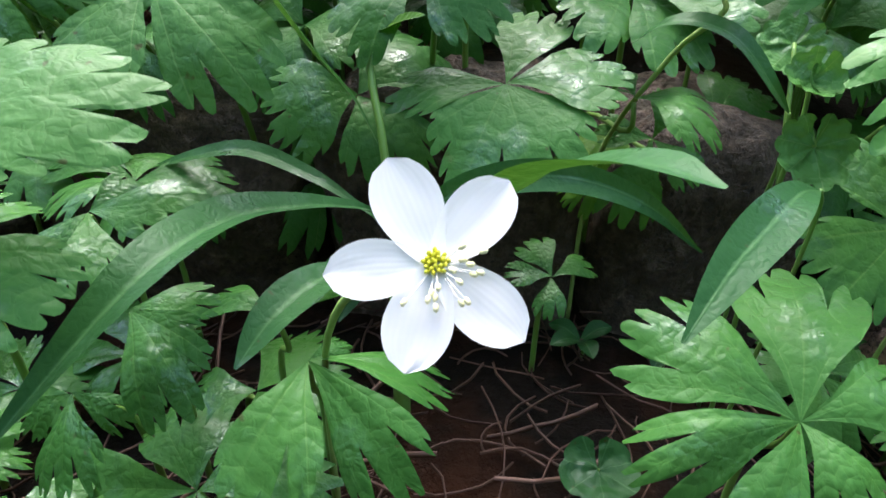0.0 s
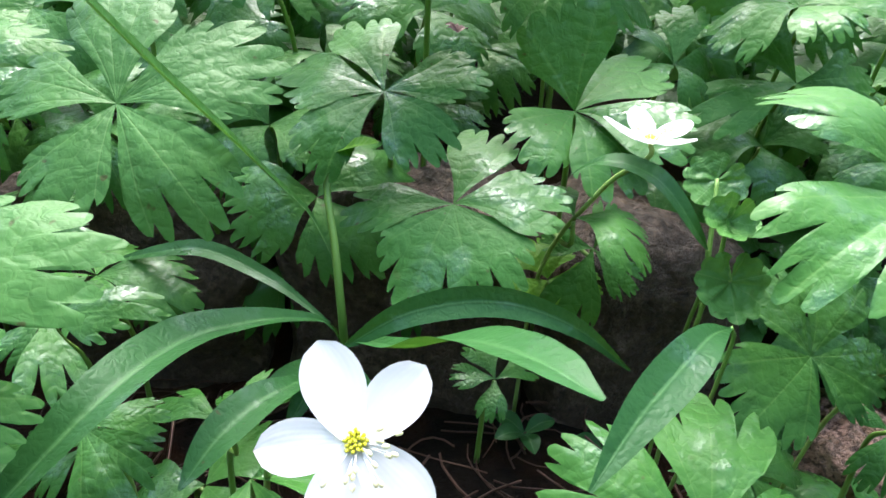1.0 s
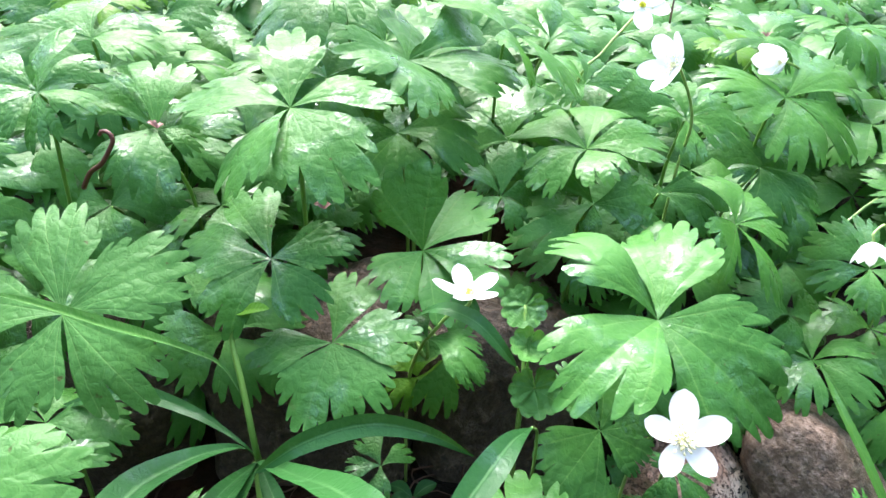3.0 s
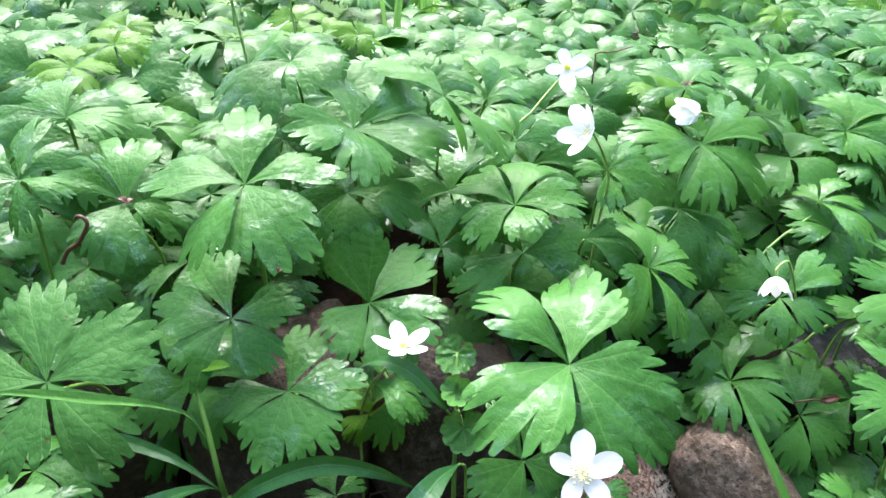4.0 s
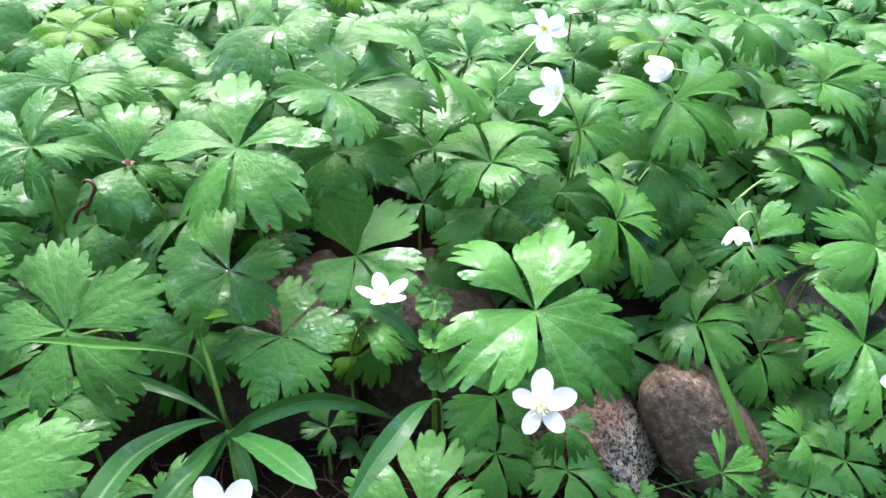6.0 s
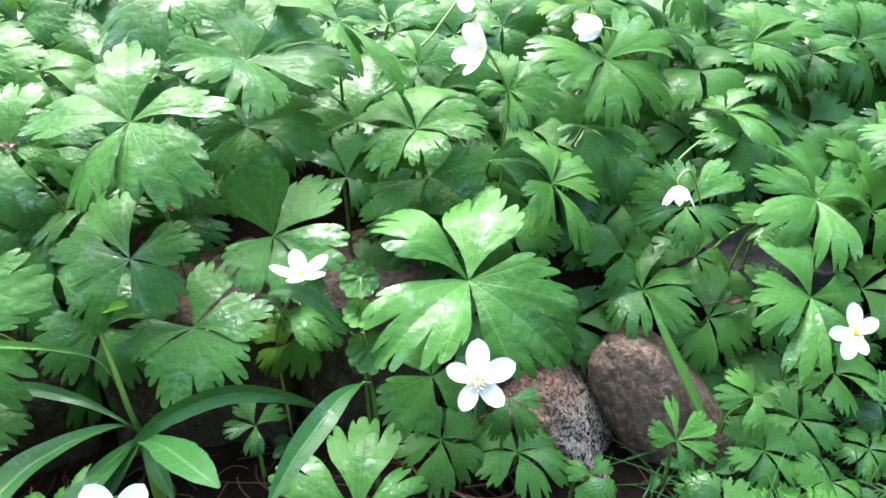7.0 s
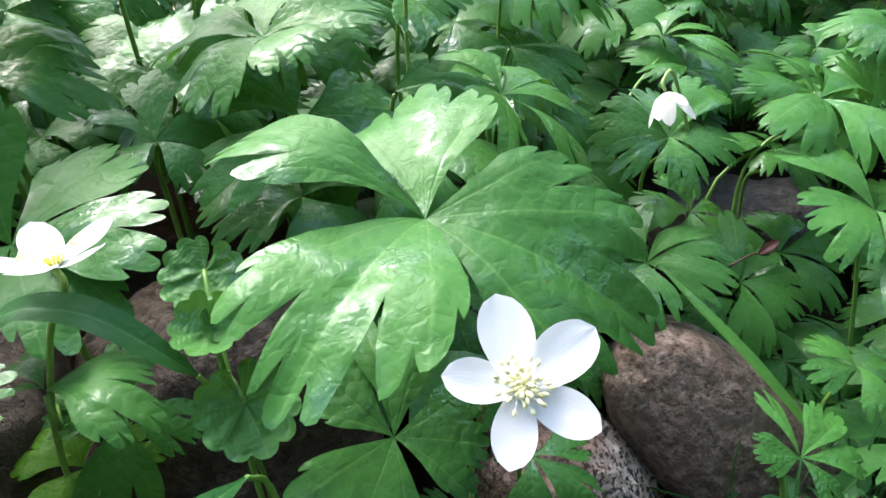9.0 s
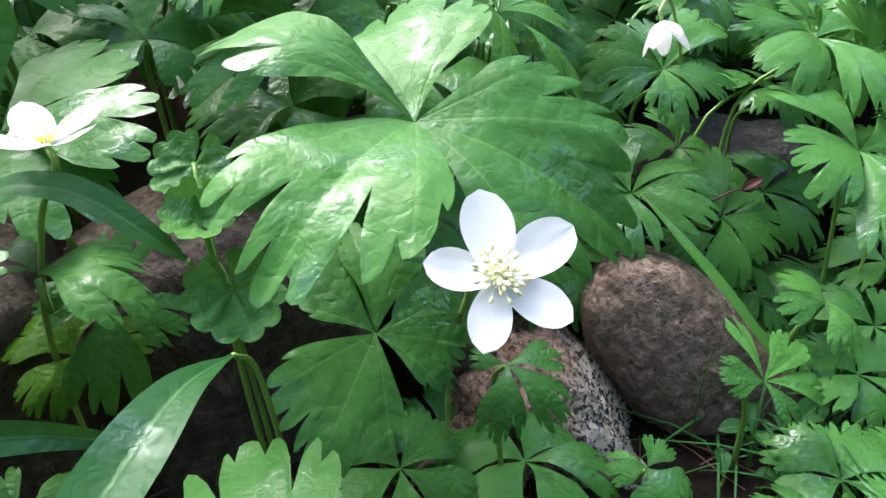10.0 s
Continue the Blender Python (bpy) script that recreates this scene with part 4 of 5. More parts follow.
aimed_leaf((0.1692, 0.2046, 0.1530), [
    ([(0.2101, 0.2293, 0.1790), (0.1965, 0.2571, 0.1850), (0.1790, 0.2690, 0.1780)], 14, 0.20, 0.60, (0.10, 0.12)),
    ([(0.1331, 0.2530, 0.1825), (0.1233, 0.2370, 0.1740), (0.1230, 0.2180, 0.1680)], 10, 0.80, 0.55, (0.10, 0.16)),
    ([(0.1060, 0.1850, 0.1560), (0.1130, 0.1660, 0.1420), (0.1385, 0.1520, 0.1390)], 14, 0.38, 0.95, (0.17, 0.20)),
    ([(0.2180, 0.2020, 0.1600), (0.2225, 0.1790, 0.1420), (0.2115, 0.1660, 0.1190), (0.1830, 0.1520, 0.1180)], 15, 0.35, 0.92, (0.16, 0.10, 0.10))],
    "large glossy wet green palmate anemone leaf overhanging the stones", (0.172, 0.318))

# ---- flowers ----
def from_ground(x, y, *more):
    return [(x, y, ground_z(x, y) - 0.003), *more]


flower((0.0060, 0.0953, 0.1434), (0, -1.0, 1), [(116, 0.0194), (50, 0.0180), (-41, 0.0184), (-103, 0.0178), (-172, 0.0176)],
       from_ground(-0.030, 0.165, (-0.027, 0.150, 0.075), (-0.013, 0.118, 0.122)), cup=0.05, stamens=16, width=0.59, spray=(0.003, 0.0085), arc=(-110, 30))
flower((0.1563, 0.1463, 0.1354), (-0.2, -1.0, 1), [(76, 0.0195), (12, 0.0200), (-55, 0.0170), (-128, 0.0160), (146, 0.0155)],
       from_ground(0.180, 0.245, (0.178, 0.225, 0.050), (0.168, 0.180, 0.115)), cup=0.08, stamens=56, heart=CREAM, spray=(0.001, 0.0058))
flower((0.0842, 0.2140, 0.1665), (0.0, -0.05, 1), [(100, 0.0156), (28, 0.0158), (-44, 0.0148), (-116, 0.0148), (172, 0.0160)],
       from_ground(0.060, 0.274, (0.062, 0.264, 0.090), (0.075, 0.232, 0.142)), cup=0.42, stamens=20)
flower((0.2216, 0.3916, 0.2700), (-0.1, -1.1, 1), [(95, 0.0158), (24, 0.0172), (-22, 0.0180), (-100, 0.0205), (-176, 0.0160)],
       from_ground(0.178, 0.400, (0.180, 0.385, 0.215), (0.198, 0.387, 0.243)), cup=0.10, stamens=14)
flower((0.2080, 0.3075, 0.2470), (-0.80, -0.28, 0.34), [(90, 0.0175), (18, 0.0165), (-54, 0.0165), (-126, 0.0165), (162, 0.0170)],
       from_ground(0.228, 0.345, (0.231, 0.332, 0.175), (0.229, 0.318, 0.215)), cup=0.72, stamens=18, width=0.70, heart=CREAM)
flower((0.3265, 0.3935, 0.2340), (-0.90, -0.30, 0.15), [(90, 0.0100), (18, 0.0100), (-54, 0.0100), (-126, 0.0100), (162, 0.0100)],
       from_ground(0.372, 0.445, (0.368, 0.430, 0.180), (0.352, 0.408, 0.222)), cup=1.7, stamens=4, width=1.35, heart=CREAM, label="white half-closed anemone flower on a thin green stem")
flower((0.3521, 0.3015, 0.1405), (-0.15, -0.38, -0.85), [(90, 0.0112), (18, 0.0118), (-54, 0.0118), (-126, 0.0118), (162, 0.0118)],
       from_ground(0.400, 0.340, (0.392, 0.325, 0.095), (0.366, 0.309, 0.1455)), cup=1.0, stamens=8, width=0.74, spray=(0.001, 0.002), heart=CREAM, label="white nodding anemone flower with drooping petals")
flower((0.4300, 0.1980, 0.0680), (-0.2, -1.0, 1), [(75, 0.0205), (17, 0.0180), (-83, 0.0155), (-134, 0.0205), (171, 0.0185)],
       from_ground(0.455, 0.250, (0.452, 0.240, 0.010), (0.440, 0.215, 0.050)), cup=0.08, stamens=16)


# ---- lance-leaved plant in front of the stones ----
def lance_plant():
    foot = Vector((-0.012, 0.205, ground_z(-0.012, 0.205) - 0.004))
    ob = thing("lance_leaved_plant", foot, "green rosette plant with long arching lance-shaped leaves", "plant")
    crown = (-0.0150, 0.222, 0.0755)
    tube("stem", [foot, (-0.012, 0.207, 0.05), crown], 0.0034, STALK, ob, foot, taper=0.9)
    tube("stem", [crown, (-0.0142, 0.212, 0.0977), (-0.0177, 0.220, 0.1216), (-0.0217, 0.230, 0.1383), (-0.021, 0.236, 0.150)], 0.0017, STALK, ob, foot)
    strap("leaf_blade", [(-0.021, 0.236, 0.150), (-0.0112, 0.230, 0.155), (-0.003, 0.2245, 0.158)], 0.007, FRESH, ob, foot, label="small pale green tip leaf")
    strap("leaf_blade", [(-0.0165, 0.218, 0.1130), (-0.0262, 0.223, 0.1305), (-0.0354, 0.207, 0.1500), (-0.0416, 0.180, 0.1735), (-0.0460, 0.158, 0.1915), (-0.0510, 0.133, 0.2130), (-0.0550, 0.113, 0.2290)],
          0.0056, MINT, ob, foot, up=(0.5, -0.3, 0.8), fold=0.5, tip=0.60, label="thin folded leaf blade pointing up")
    strap("leaf_blade", [crown, (-0.0179, 0.205, 0.0983), (-0.0292, 0.195, 0.1058), (-0.0414, 0.180, 0.1119), (-0.0522, 0.160, 0.1173), (-0.0622, 0.1285, 0.1177), (-0.0853, 0.098, 0.0945)],
          0.0155, STRAP, ob, foot, up=(0, -0.3, 1), tip=0.70, fold=0.4)
    strap("leaf_blade", [(-0.0089, 0.180, 0.1058), (0.0123, 0.180, 0.1197), (0.0386, 0.188, 0.1198), (0.0638, 0.190, 0.111), (0.0856, 0.195, 0.0921)],
          0.0098, STRAP, ob, foot, up=(0, -0.8, 0.6), tip=0.42)
    strap("leaf_blade", [crown, (-0.0063, 0.190, 0.1018), (0.0110, 0.160, 0.1200), (0.0250, 0.124, 0.1470), (0.0370, 0.101, 0.1585), (0.0458, 0.0888, 0.1600)],
          0.0150, STRAP, ob, foot, up=(0, 0, 1), tip=0.62, fold=0.25, toothed=0.6)
    strap("leaf_blade", [crown, (-0.0177, 0.215, 0.0896), (-0.0318, 0.225, 0.0951), (-0.0458, 0.232, 0.1003), (-0.0692, 0.240, 0.1061), (-0.089, 0.245, 0.1026), (-0.1151, 0.250, 0.0938)],
          0.0085, STRAP, ob, foot, tip=0.72)
    strap("leaf_blade", [crown, (-0.0218, 0.180, 0.0930), (-0.0302, 0.162, 0.0980), (-0.0384, 0.148, 0.0960), (-0.0455, 0.135, 0.0890)],
          0.0128, STRAP, ob, foot, tip=0.62)
    strap("leaf_blade", [crown, (-0.0266, 0.185, 0.090), (-0.0369, 0.165, 0.085)], 0.009, STRAP, ob, foot)
    strap("leaf_blade", [crown, (-0.0204, 0.190, 0.084), (-0.0273, 0.175, 0.076)], 0.009, STRAP, ob, foot)
    strap("leaf_blade", [crown, (-0.0037, 0.190, 0.078), (0.004, 0.175, 0.070)], 0.009, STRAP, ob, foot)


lance_plant()


def drooping_leaf(name, foot_xy, stalk_points, blade_points, width, label, up=(0, -0.4, 1), tip=0.5, fold=0.25, material=STRAP):
    foot = Vector((*foot_xy, ground_z(*foot_xy) - 0.004))
    ob = thing(name, foot, label, "leaf")
    tube("stalk", [foot, *stalk_points, blade_points[0]], 0.0009, STALK, ob, foot)
    strap("leaf_blade", blade_points, width, material, ob, foot, up=up, tip=tip, fold=fold)


drooping_leaf("lance_leaf", (0.108, 0.205), [(0.112, 0.192, 0.070), (0.1105, 0.1815, 0.112)],
              [(0.1058, 0.1748, 0.1228), (0.0945, 0.1620, 0.1275), (0.0830, 0.1480, 0.1268), (0.0690, 0.1325, 0.1225), (0.0549, 0.1157, 0.1143)],
              0.0128, "long green lance-shaped leaf drooping forward", up=(0.2, -0.3, 1), tip=0.55)
drooping_leaf("lance_leaf", (0.114, 0.236), [(0.1135, 0.226, 0.080), (0.1100, 0.210, 0.118)],
              [(0.1042, 0.200, 0.136), (0.0894, 0.205, 0.1540), (0.0786, 0.2110, 0.1590), (0.0694, 0.2175, 0.1575), (0.0622, 0.225, 0.1500)],
              0.0092, "narrow arching green leaf below a flower", tip=0.36)
drooping_leaf("lance_leaf", (0.336, 0.318), [(0.335, 0.312, 0.030)],
              [(0.3330, 0.2930, 0.0570), (0.3330, 0.2700, 0.0440), (0.3370, 0.2420, 0.0230), (0.3430, 0.2180, -0.0020), (0.3470, 0.2040, -0.0220)],
              0.0074, "narrow grass-like green blade hanging over a stone", up=(0.1, -0.6, 0.7), tip=0.5, material=LIGHT)


# ---- scalloped-leaved plant ----
def round_leaf(centre, slope, toward, radius, material, parent, origin, seed, cup=0.18, scallops=11):
    """A round blade with scalloped edge. centre: where its stalk joins; toward: degrees of its tip in the blade's plane."""
    c = Vector(centre)
    n = Vector((slope[0], slope[1], 1)).normalized()
    ex = (Vector((1, 0, 0)) - n.x * n).normalized()
    ey = n.cross(ex)
    cols, rows = scallops * 6, 9
    verts, uvs, faces = [], [], []
    for i in range(rows + 1):
        u = 0.02 + 0.98 * i / rows
        for j in range(cols + 1):
            a = -math.pi * 0.965 + 2 * math.pi * 0.965 * j / cols
            r = radius * (0.62 + 0.38 * math.cos(a / 2) ** 0.7) * (1 + 0.02 * math.cos(3 * a) * (scallops > 8))
            edge = abs(math.sin(scallops * math.pi * j / cols))
            r *= u - 0.13 * (1 - edge ** 0.6) * u ** 5
            vein = math.cos(7 * a / 2) ** 2
            z = radius * (cup * u * u * (0.4 + math.cos(a) ** 2) + 0.045 * vein * math.sin(math.pi * u) + 0.05 * edge * u ** 4 + 0.07 * noise.noise((u * 9 * math.cos(a), u * 9 * math.sin(a), seed)) + 0.09 * noise.noise((u * 4 * math.cos(a), u * 4 * math.sin(a), seed)))
            w = a + radians(toward)
            verts.append(c + ex * r * math.cos(w) + ey * r * math.sin(w) + n * z - Vector(origin))
            uvs.append((u, 0.5 + 0.5 * math.sin(3.5 * a) * 0.9))
    w = cols + 1
    for i in range(rows):
        for j in range(cols):
            faces.append((i * w + j, (i + 1) * w + j, (i + 1) * w + j + 1, i * w + j + 1))
    return mesh_object("leaf_blade", verts, faces, material, parent, uvs=uvs)


def scalloped_plant():
    x, y = 0.1085, 0.212
    foot = Vector((x, y, ground_z(x, y) - 0.004))
    ob = thing("scalloped_leaf_plant", foot, "small plant with round scalloped green leaves on a thin stem", "plant")
    tube("stem", [foot, (0.1095, 0.211, 0.075), (0.1100, 0.207, 0.110), (0.1100, 0.203, 0.134), (0.1106, 0.206, 0.146)], 0.0010, STALK, ob, foot)
    round_leaf((0.1118, 0.1953, 0.1275), (0.02, -1.5), -88, 0.0134, MINT, ob, foot, 1.0)
    tube("stalk", [(0.1100, 0.2035, 0.133), (0.1108, 0.1990, 0.1320), (0.1118, 0.1953, 0.1275)], 0.0010, STALK, ob, foot, count=6)
    round_leaf((0.1100, 0.2030, 0.1450), (-0.15, -0.9), -120, 0.0095, MINT, ob, foot, 2.0, cup=0.55, scallops=9)
    round_leaf((0.1125, 0.2040, 0.1440), (0.35, -0.6), -40, 0.0070, MINT, ob, foot, 4.0, cup=0.5, scallops=9)
    round_leaf((0.1150, 0.2310, 0.1490), (-0.35, -1.1), 228, 0.0125, MINT, ob, foot, 3.0)
    tube("stalk", [(0.1100, 0.207, 0.110), (0.1130, 0.222, 0.138), (0.1150, 0.2310, 0.1495)], 0.0010, STALK, ob, foot, count=8)


scalloped_plant()


def ground_round_leaf():
    x, y = 0.057, 0.168
    foot = Vector((x, y + 0.012, ground_z(x, y) - 0.003))
    ob = thing("round_leaf", foot, "dull green round leaf lying low on the soil", "leaf")
    tube("stalk", [foot, (x, y + 0.008, 0.016), (x, y + 0.002, 0.022)], 0.0010, STALK, ob, foot, count=6)
    round_leaf((x, y + 0.002, 0.022), (0.0, -0.3), -90, 0.0150, STRAP, ob, foot, 6.0, scallops=5)


ground_round_leaf()


# ---- twigs, husks and needles ----
def red_twig():
    pts = [(-0.0853, 0.270, 0.2004), (-0.0800, 0.2665, 0.2085), (-0.0728, 0.2622, 0.2140), (-0.0680, 0.2605, 0.2205), (-0.0658, 0.2605, 0.2250), (-0.0672, 0.2612, 0.2280), (-0.0702, 0.2628, 0.2282), (-0.0722, 0.2645, 0.2262)]
    pts = [Vector(p) + Vector((0, -0.004, 0.002)) for p in pts]
    ob = tube("dry_twig", pts, 0.0012, TWIG, None, (0, 0, 0), count=36)
    tagged(ob, "curled dry reddish-brown stalk resting on leaves", "twig")


red_twig()


def red_husk():
    at = Vector((0.3970, 0.2820, 0.0450))
    foot = at
    ob = thing("dry_husk", foot, "dry red-brown flower husk on a short stalk", "husk")
    tail = at + Vector((-0.018, 0.006, -0.004))
    tube("stalk", [tail, at + Vector((-0.006, 0.002, 0.000)), at + Vector((-0.002, 0, 0))], 0.0007, TWIG, ob, foot, count=8)
    axis = Vector((0.9, -0.25, 0.35)).normalized()
    b = axis.orthogonal().normalized()
    c = axis.cross(b)
    for k in range(4):
        d = math.cos(1.57 * k) * b + math.sin(1.57 * k) * c
        strap("sepal", [at - axis * 0.002, at + axis * 0.003 + d * 0.0028, at + axis * 0.008 + d * 0.0022, at + axis * 0.011 + d * (0.0045 if k % 2 else 0.001)],
              0.0042, TWIG, ob, foot, up=d, count=8, tip=0.45)


red_husk()


def dry_bit(x, y, z, seed):
    """The shrivelled rest of a flower, caught in the middle of a leaf."""
    rng = random.Random(seed)
    at = Vector((x, y, z))
    ob = thing("dry_husk", at, "small shrivelled brown husk lying on a leaf", "husk", "dry husks")
    for k in range(4):
        d = Vector((rng.uniform(-1, 1), rng.uniform(-1, 1), rng.uniform(0.0, 0.7))).normalized()
        strap("sepal", [at, at + d * 0.003 + Vector((0, 0, 0.0012)), at + d * 0.0055], 0.003, TWIG, ob, at, up=(0, -0.3, 1), count=6, tip=0.5)


dry_bit(-0.0590, 0.3020, 0.2200, 1)
dry_bit(0.3401, 0.4400, 0.2440, 2)
dry_bit(0.0218, 0.2631, 0.1893, 3)


def brown_stalk():
    ob = tube("dry_twig", [(0.2384, 0.385, 0.2600), (0.2393, 0.385, 0.2770), (0.2400, 0.385, 0.2810), (0.2517, 0.387, 0.2811), (0.2682, 0.390, 0.2840)], 0.0007, DRY, None, (0, 0, 0), count=18)
    tagged(ob, "thin bent brown dry stalk among the leaves", "twig")


brown_stalk()


def scatter_sticks(name, label, category, count, area, length, radius, material, seed, lift=0.004, bend=0.12):
    """Thin dry needles strewn over the soil, as one mass."""
    rng = random.Random(seed)
    verts, faces = [], []
    for _ in range(count):
        x, y = rng.uniform(area[0], area[1]), rng.uniform(area[2], area[3])
        a, size = rng.uniform(0, 2 * math.pi), rng.uniform(*length)
        curve, r, tilt = rng.uniform(-bend, bend), radius * rng.uniform(0.7, 1.3), rng.uniform(-0.25, 0.3)
        n0 = len(verts)
        high = rng.uniform(0.001, lift)
        for i in range(6):
            t = i / 5 - 0.5
            w = a + curve * t * 4
            px, py = x + size * t * math.cos(w), y + size * t * math.sin(w)
            p = Vector((px, py, ground_z(px, py) + high + max(0, tilt * size * (t + 0.5))))
            side = Vector((-math.sin(w), math.cos(w), 0)) * r
            up = Vector((0, 0, r))
            verts += [p + side, p - 0.5 * side + up, p - 0.5 * side - up]
        for i in range(5):
            for k in range(3):
                q = n0 + i * 3
                faces.append((q + k, q + (k + 1) % 3, q + 3 + (k + 1) % 3, q + 3 + k))
    ob = mesh_object(name, verts, faces, material)
    return tagged(ob, label, category, kind="stuff")


scatter_sticks("pine_needles", "brown dry pine needles strewn over the soil", "needles", 420, (-0.16, 0.22, 0.05, 0.285), (0.018, 0.05), 0.00052, NEEDLE, 3, 0.008, 0.3)
scatter_sticks("dry_stems", "pinkish brown dry stems lying on the soil", "stems", 26, (-0.10, 0.20, 0.10, 0.28), (0.04, 0.09), 0.0010, DRY, 4, 0.010, 0.3)
scatter_sticks("needle_litter", "brown needles and bits on the soil beside a stone", "needles", 55, (0.20, 0.60, 0.12, 0.30), (0.02, 0.06), 0.0005, NEEDLE, 5, 0.004)


# ---- grass ----
def grass(name, label, count, area, height, width, material, seed, lean=0.6):
    rng = random.Random(seed)
    verts, faces, uvs = [], [], []
    for _ in range(count):
        x, y = rng.uniform(area[0], area[1]), rng.uniform(area[2], area[3])
        a, h, w = rng.uniform(0, 2 * math.pi), rng.uniform(*height), width * rng.uniform(0.6, 1.3)
        out = Vector((math.cos(a), math.sin(a), 0))
        side = Vector((-out.y, out.x, 0))
        p = Vector((x, y, ground_z(x, y) - 0.003))
        k = rng.uniform(0.1, lean)
        n0 = len(verts)
        for i in range(6):
            t = i / 5
            q = p + out * h * k * t * t + Vector((0, 0, h * (t - 0.45 * k * t * t)))
            half = w / 2 * (1 - t ** 2) + 0.00008
            verts += [q - side * half, q + side * half]
            uvs += [(t, 0.2), (t, 0.8)]
        for i in range(5):
            faces.append((n0 + 2 * i, n0 + 2 * i + 1, n0 + 2 * i + 3, n0 + 2 * i + 2))
    ob = mesh_object(name, verts, faces, material, uvs=uvs)
    return tagged(ob, label, "grass", kind="stuff")


grass("grass", "thin green grass blades lying over the soil in front of the stones", 420, (0.31, 0.62, 0.10, 0.245), (0.02, 0.07), 0.0020, STRAP, 8, 2.4)
grass("lawn", "far green lawn of uneven grass", 5000, (0.2, 5.5, 1.75, 4.5), (0.03, 0.09), 0.006, IRIS, 9)


# ---- iris clumps ----
def iris(x, y, blades, height, seed, width=0.016):
    rng = random.Random(seed)
    foot = Vector((x, y, ground_z(x, y) - 0.004))
    ob = thing("iris_clump", foot, "upright clump of long sword-shaped iris blades", "plant", "iris clumps")
    for k in range(blades):
        s = foot + Vector(((k - (blades - 1) / 2) * width * 0.62, rng.uniform(-0.02, 0.02), 0))
        d = Vector((rng.uniform(-0.10, 0.12), rng.uniform(-0.10, 0.10), 0))
        h = height * rng.uniform(0.7, 1.1)
        strap("blade", [s, s + d * h * 0.4 + Vector((0, 0, h * 0.5)), s + d * h * 1.2 + Vector((0, 0, h))], width * rng.uniform(0.8, 1.2), IRIS, ob, foot,
              up=(rng.uniform(-0.5, 0.5), -1, 0), count=12, tip=0.4)


iris(0.128, 0.72, 3, 0.36, 1, 0.006)
iris(0.178, 0.78, 3, 0.36, 2, 0.006)
iris(0.650, 1.00, 4, 0.46, 3, 0.040)
iris(0.735, 1.02, 4, 0.46, 4, 0.040)


# ---- slender weed with whorled leaves ----
def whorled_weed(x, y, height, seed):
    rng = random.Random(seed)
    foot = Vector((x, y, ground_z(x, y) - 0.004))
    ob = thing("whorled_weed", foot, "slender pale green weed with small leaves in whorls", "plant", "slender weeds")
    top = foot + Vector((rng.uniform(-0.02, 0.02), 0, height))
    path = [foot, foot.lerp(top, 0.5) + Vector((0.006, 0, 0)), top]
    tube("stem", path, 0.0014, FRESH_STEM, ob, foot)
    for i in range(5):
        p = foot.lerp(top, 0.45 + 0.135 * i)
        for k in range(6):
            w = 2 * math.pi * k / 6 + i
            d = Vector((math.cos(w), math.sin(w), 0.35))
            strap("leaf_blade", [p, p + d * 0.008, p + d * 0.018 - Vector((0, 0, 0.003))], 0.0042, FRESH, ob, foot, up=(0, 0, 1), count=6, tip=0.6)


whorled_weed(-0.003, 0.50, 0.215, 1)
whorled_weed(-0.045, 0.62, 0.23, 2)
whorled_weed(0.030, 0.58, 0.24, 3)


# ---- small seedlings on the open soil ----
def seedling(x, y, size, count, seed):
    """A small weed with a few oval leaves."""
    rng = random.Random(seed)
    foot = Vector((x, y, ground_z(x, y) - 0.003))
    ob = thing("seedling", foot, "small green seedling with oval leaves on bare soil", "plant", "seedlings")
    top = foot + Vector((0, -0.003, size * 0.9))
    tube("stem", [foot, foot.lerp(top, 0.5) + Vector((0.002, 0, 0)), top], 0.0009, STALK, ob, foot, count=6)
    for k in range(count):
        w = 2 * math.pi * k / count + rng.uniform(0, 1)
        d = Vector((math.cos(w), math.sin(w), rng.uniform(-0.1, 0.4))) * size
        strap("leaf_blade", [top, top + d * 0.5 + Vector((0, 0, 0.002)), top + d], size * 0.55, STRAP, ob, foot, up=(0, -0.3, 1), count=10, tip=0.55)


for seed, (x, y, size, count) in enumerate(((0.300, 0.205, 0.014, 1), (0.318, 0.190, 0.010, 4), (0.372, 0.205, 0.024, 2), (0.410, 0.180, 0.020, 3), (0.440, 0.150, 0.018, 4), (0.345, 0.160, 0.014, 3),
                                            (0.330, 0.215, 0.016, 3), (0.355, 0.190, 0.014, 4), (0.390, 0.215, 0.018, 3), (0.425, 0.205, 0.020, 3), (0.380, 0.165, 0.016, 4), (0.062, 0.250, 0.016, 4), (0.100, 0.255, 0.014, 3))):
    seedling(x, y, size, count, seed)


def lobed_leaf(centre, slope, size):
    """A broad leaf with three blunt lobes."""
    leaf(centre, slope, [[(-125, size * 0.9, 0.9), (-90, size, 0.9), (-55, size * 0.9, 0.9)], [(20, size * 0.75, 0.9)], [(160, size * 0.75, 0.9)]],
         material=LEAF, label="broad green three-lobed leaf low beside a stone", group="")


lobed_leaf((0.250, 0.200, -0.012), (0.1, -0.5), 0.024)


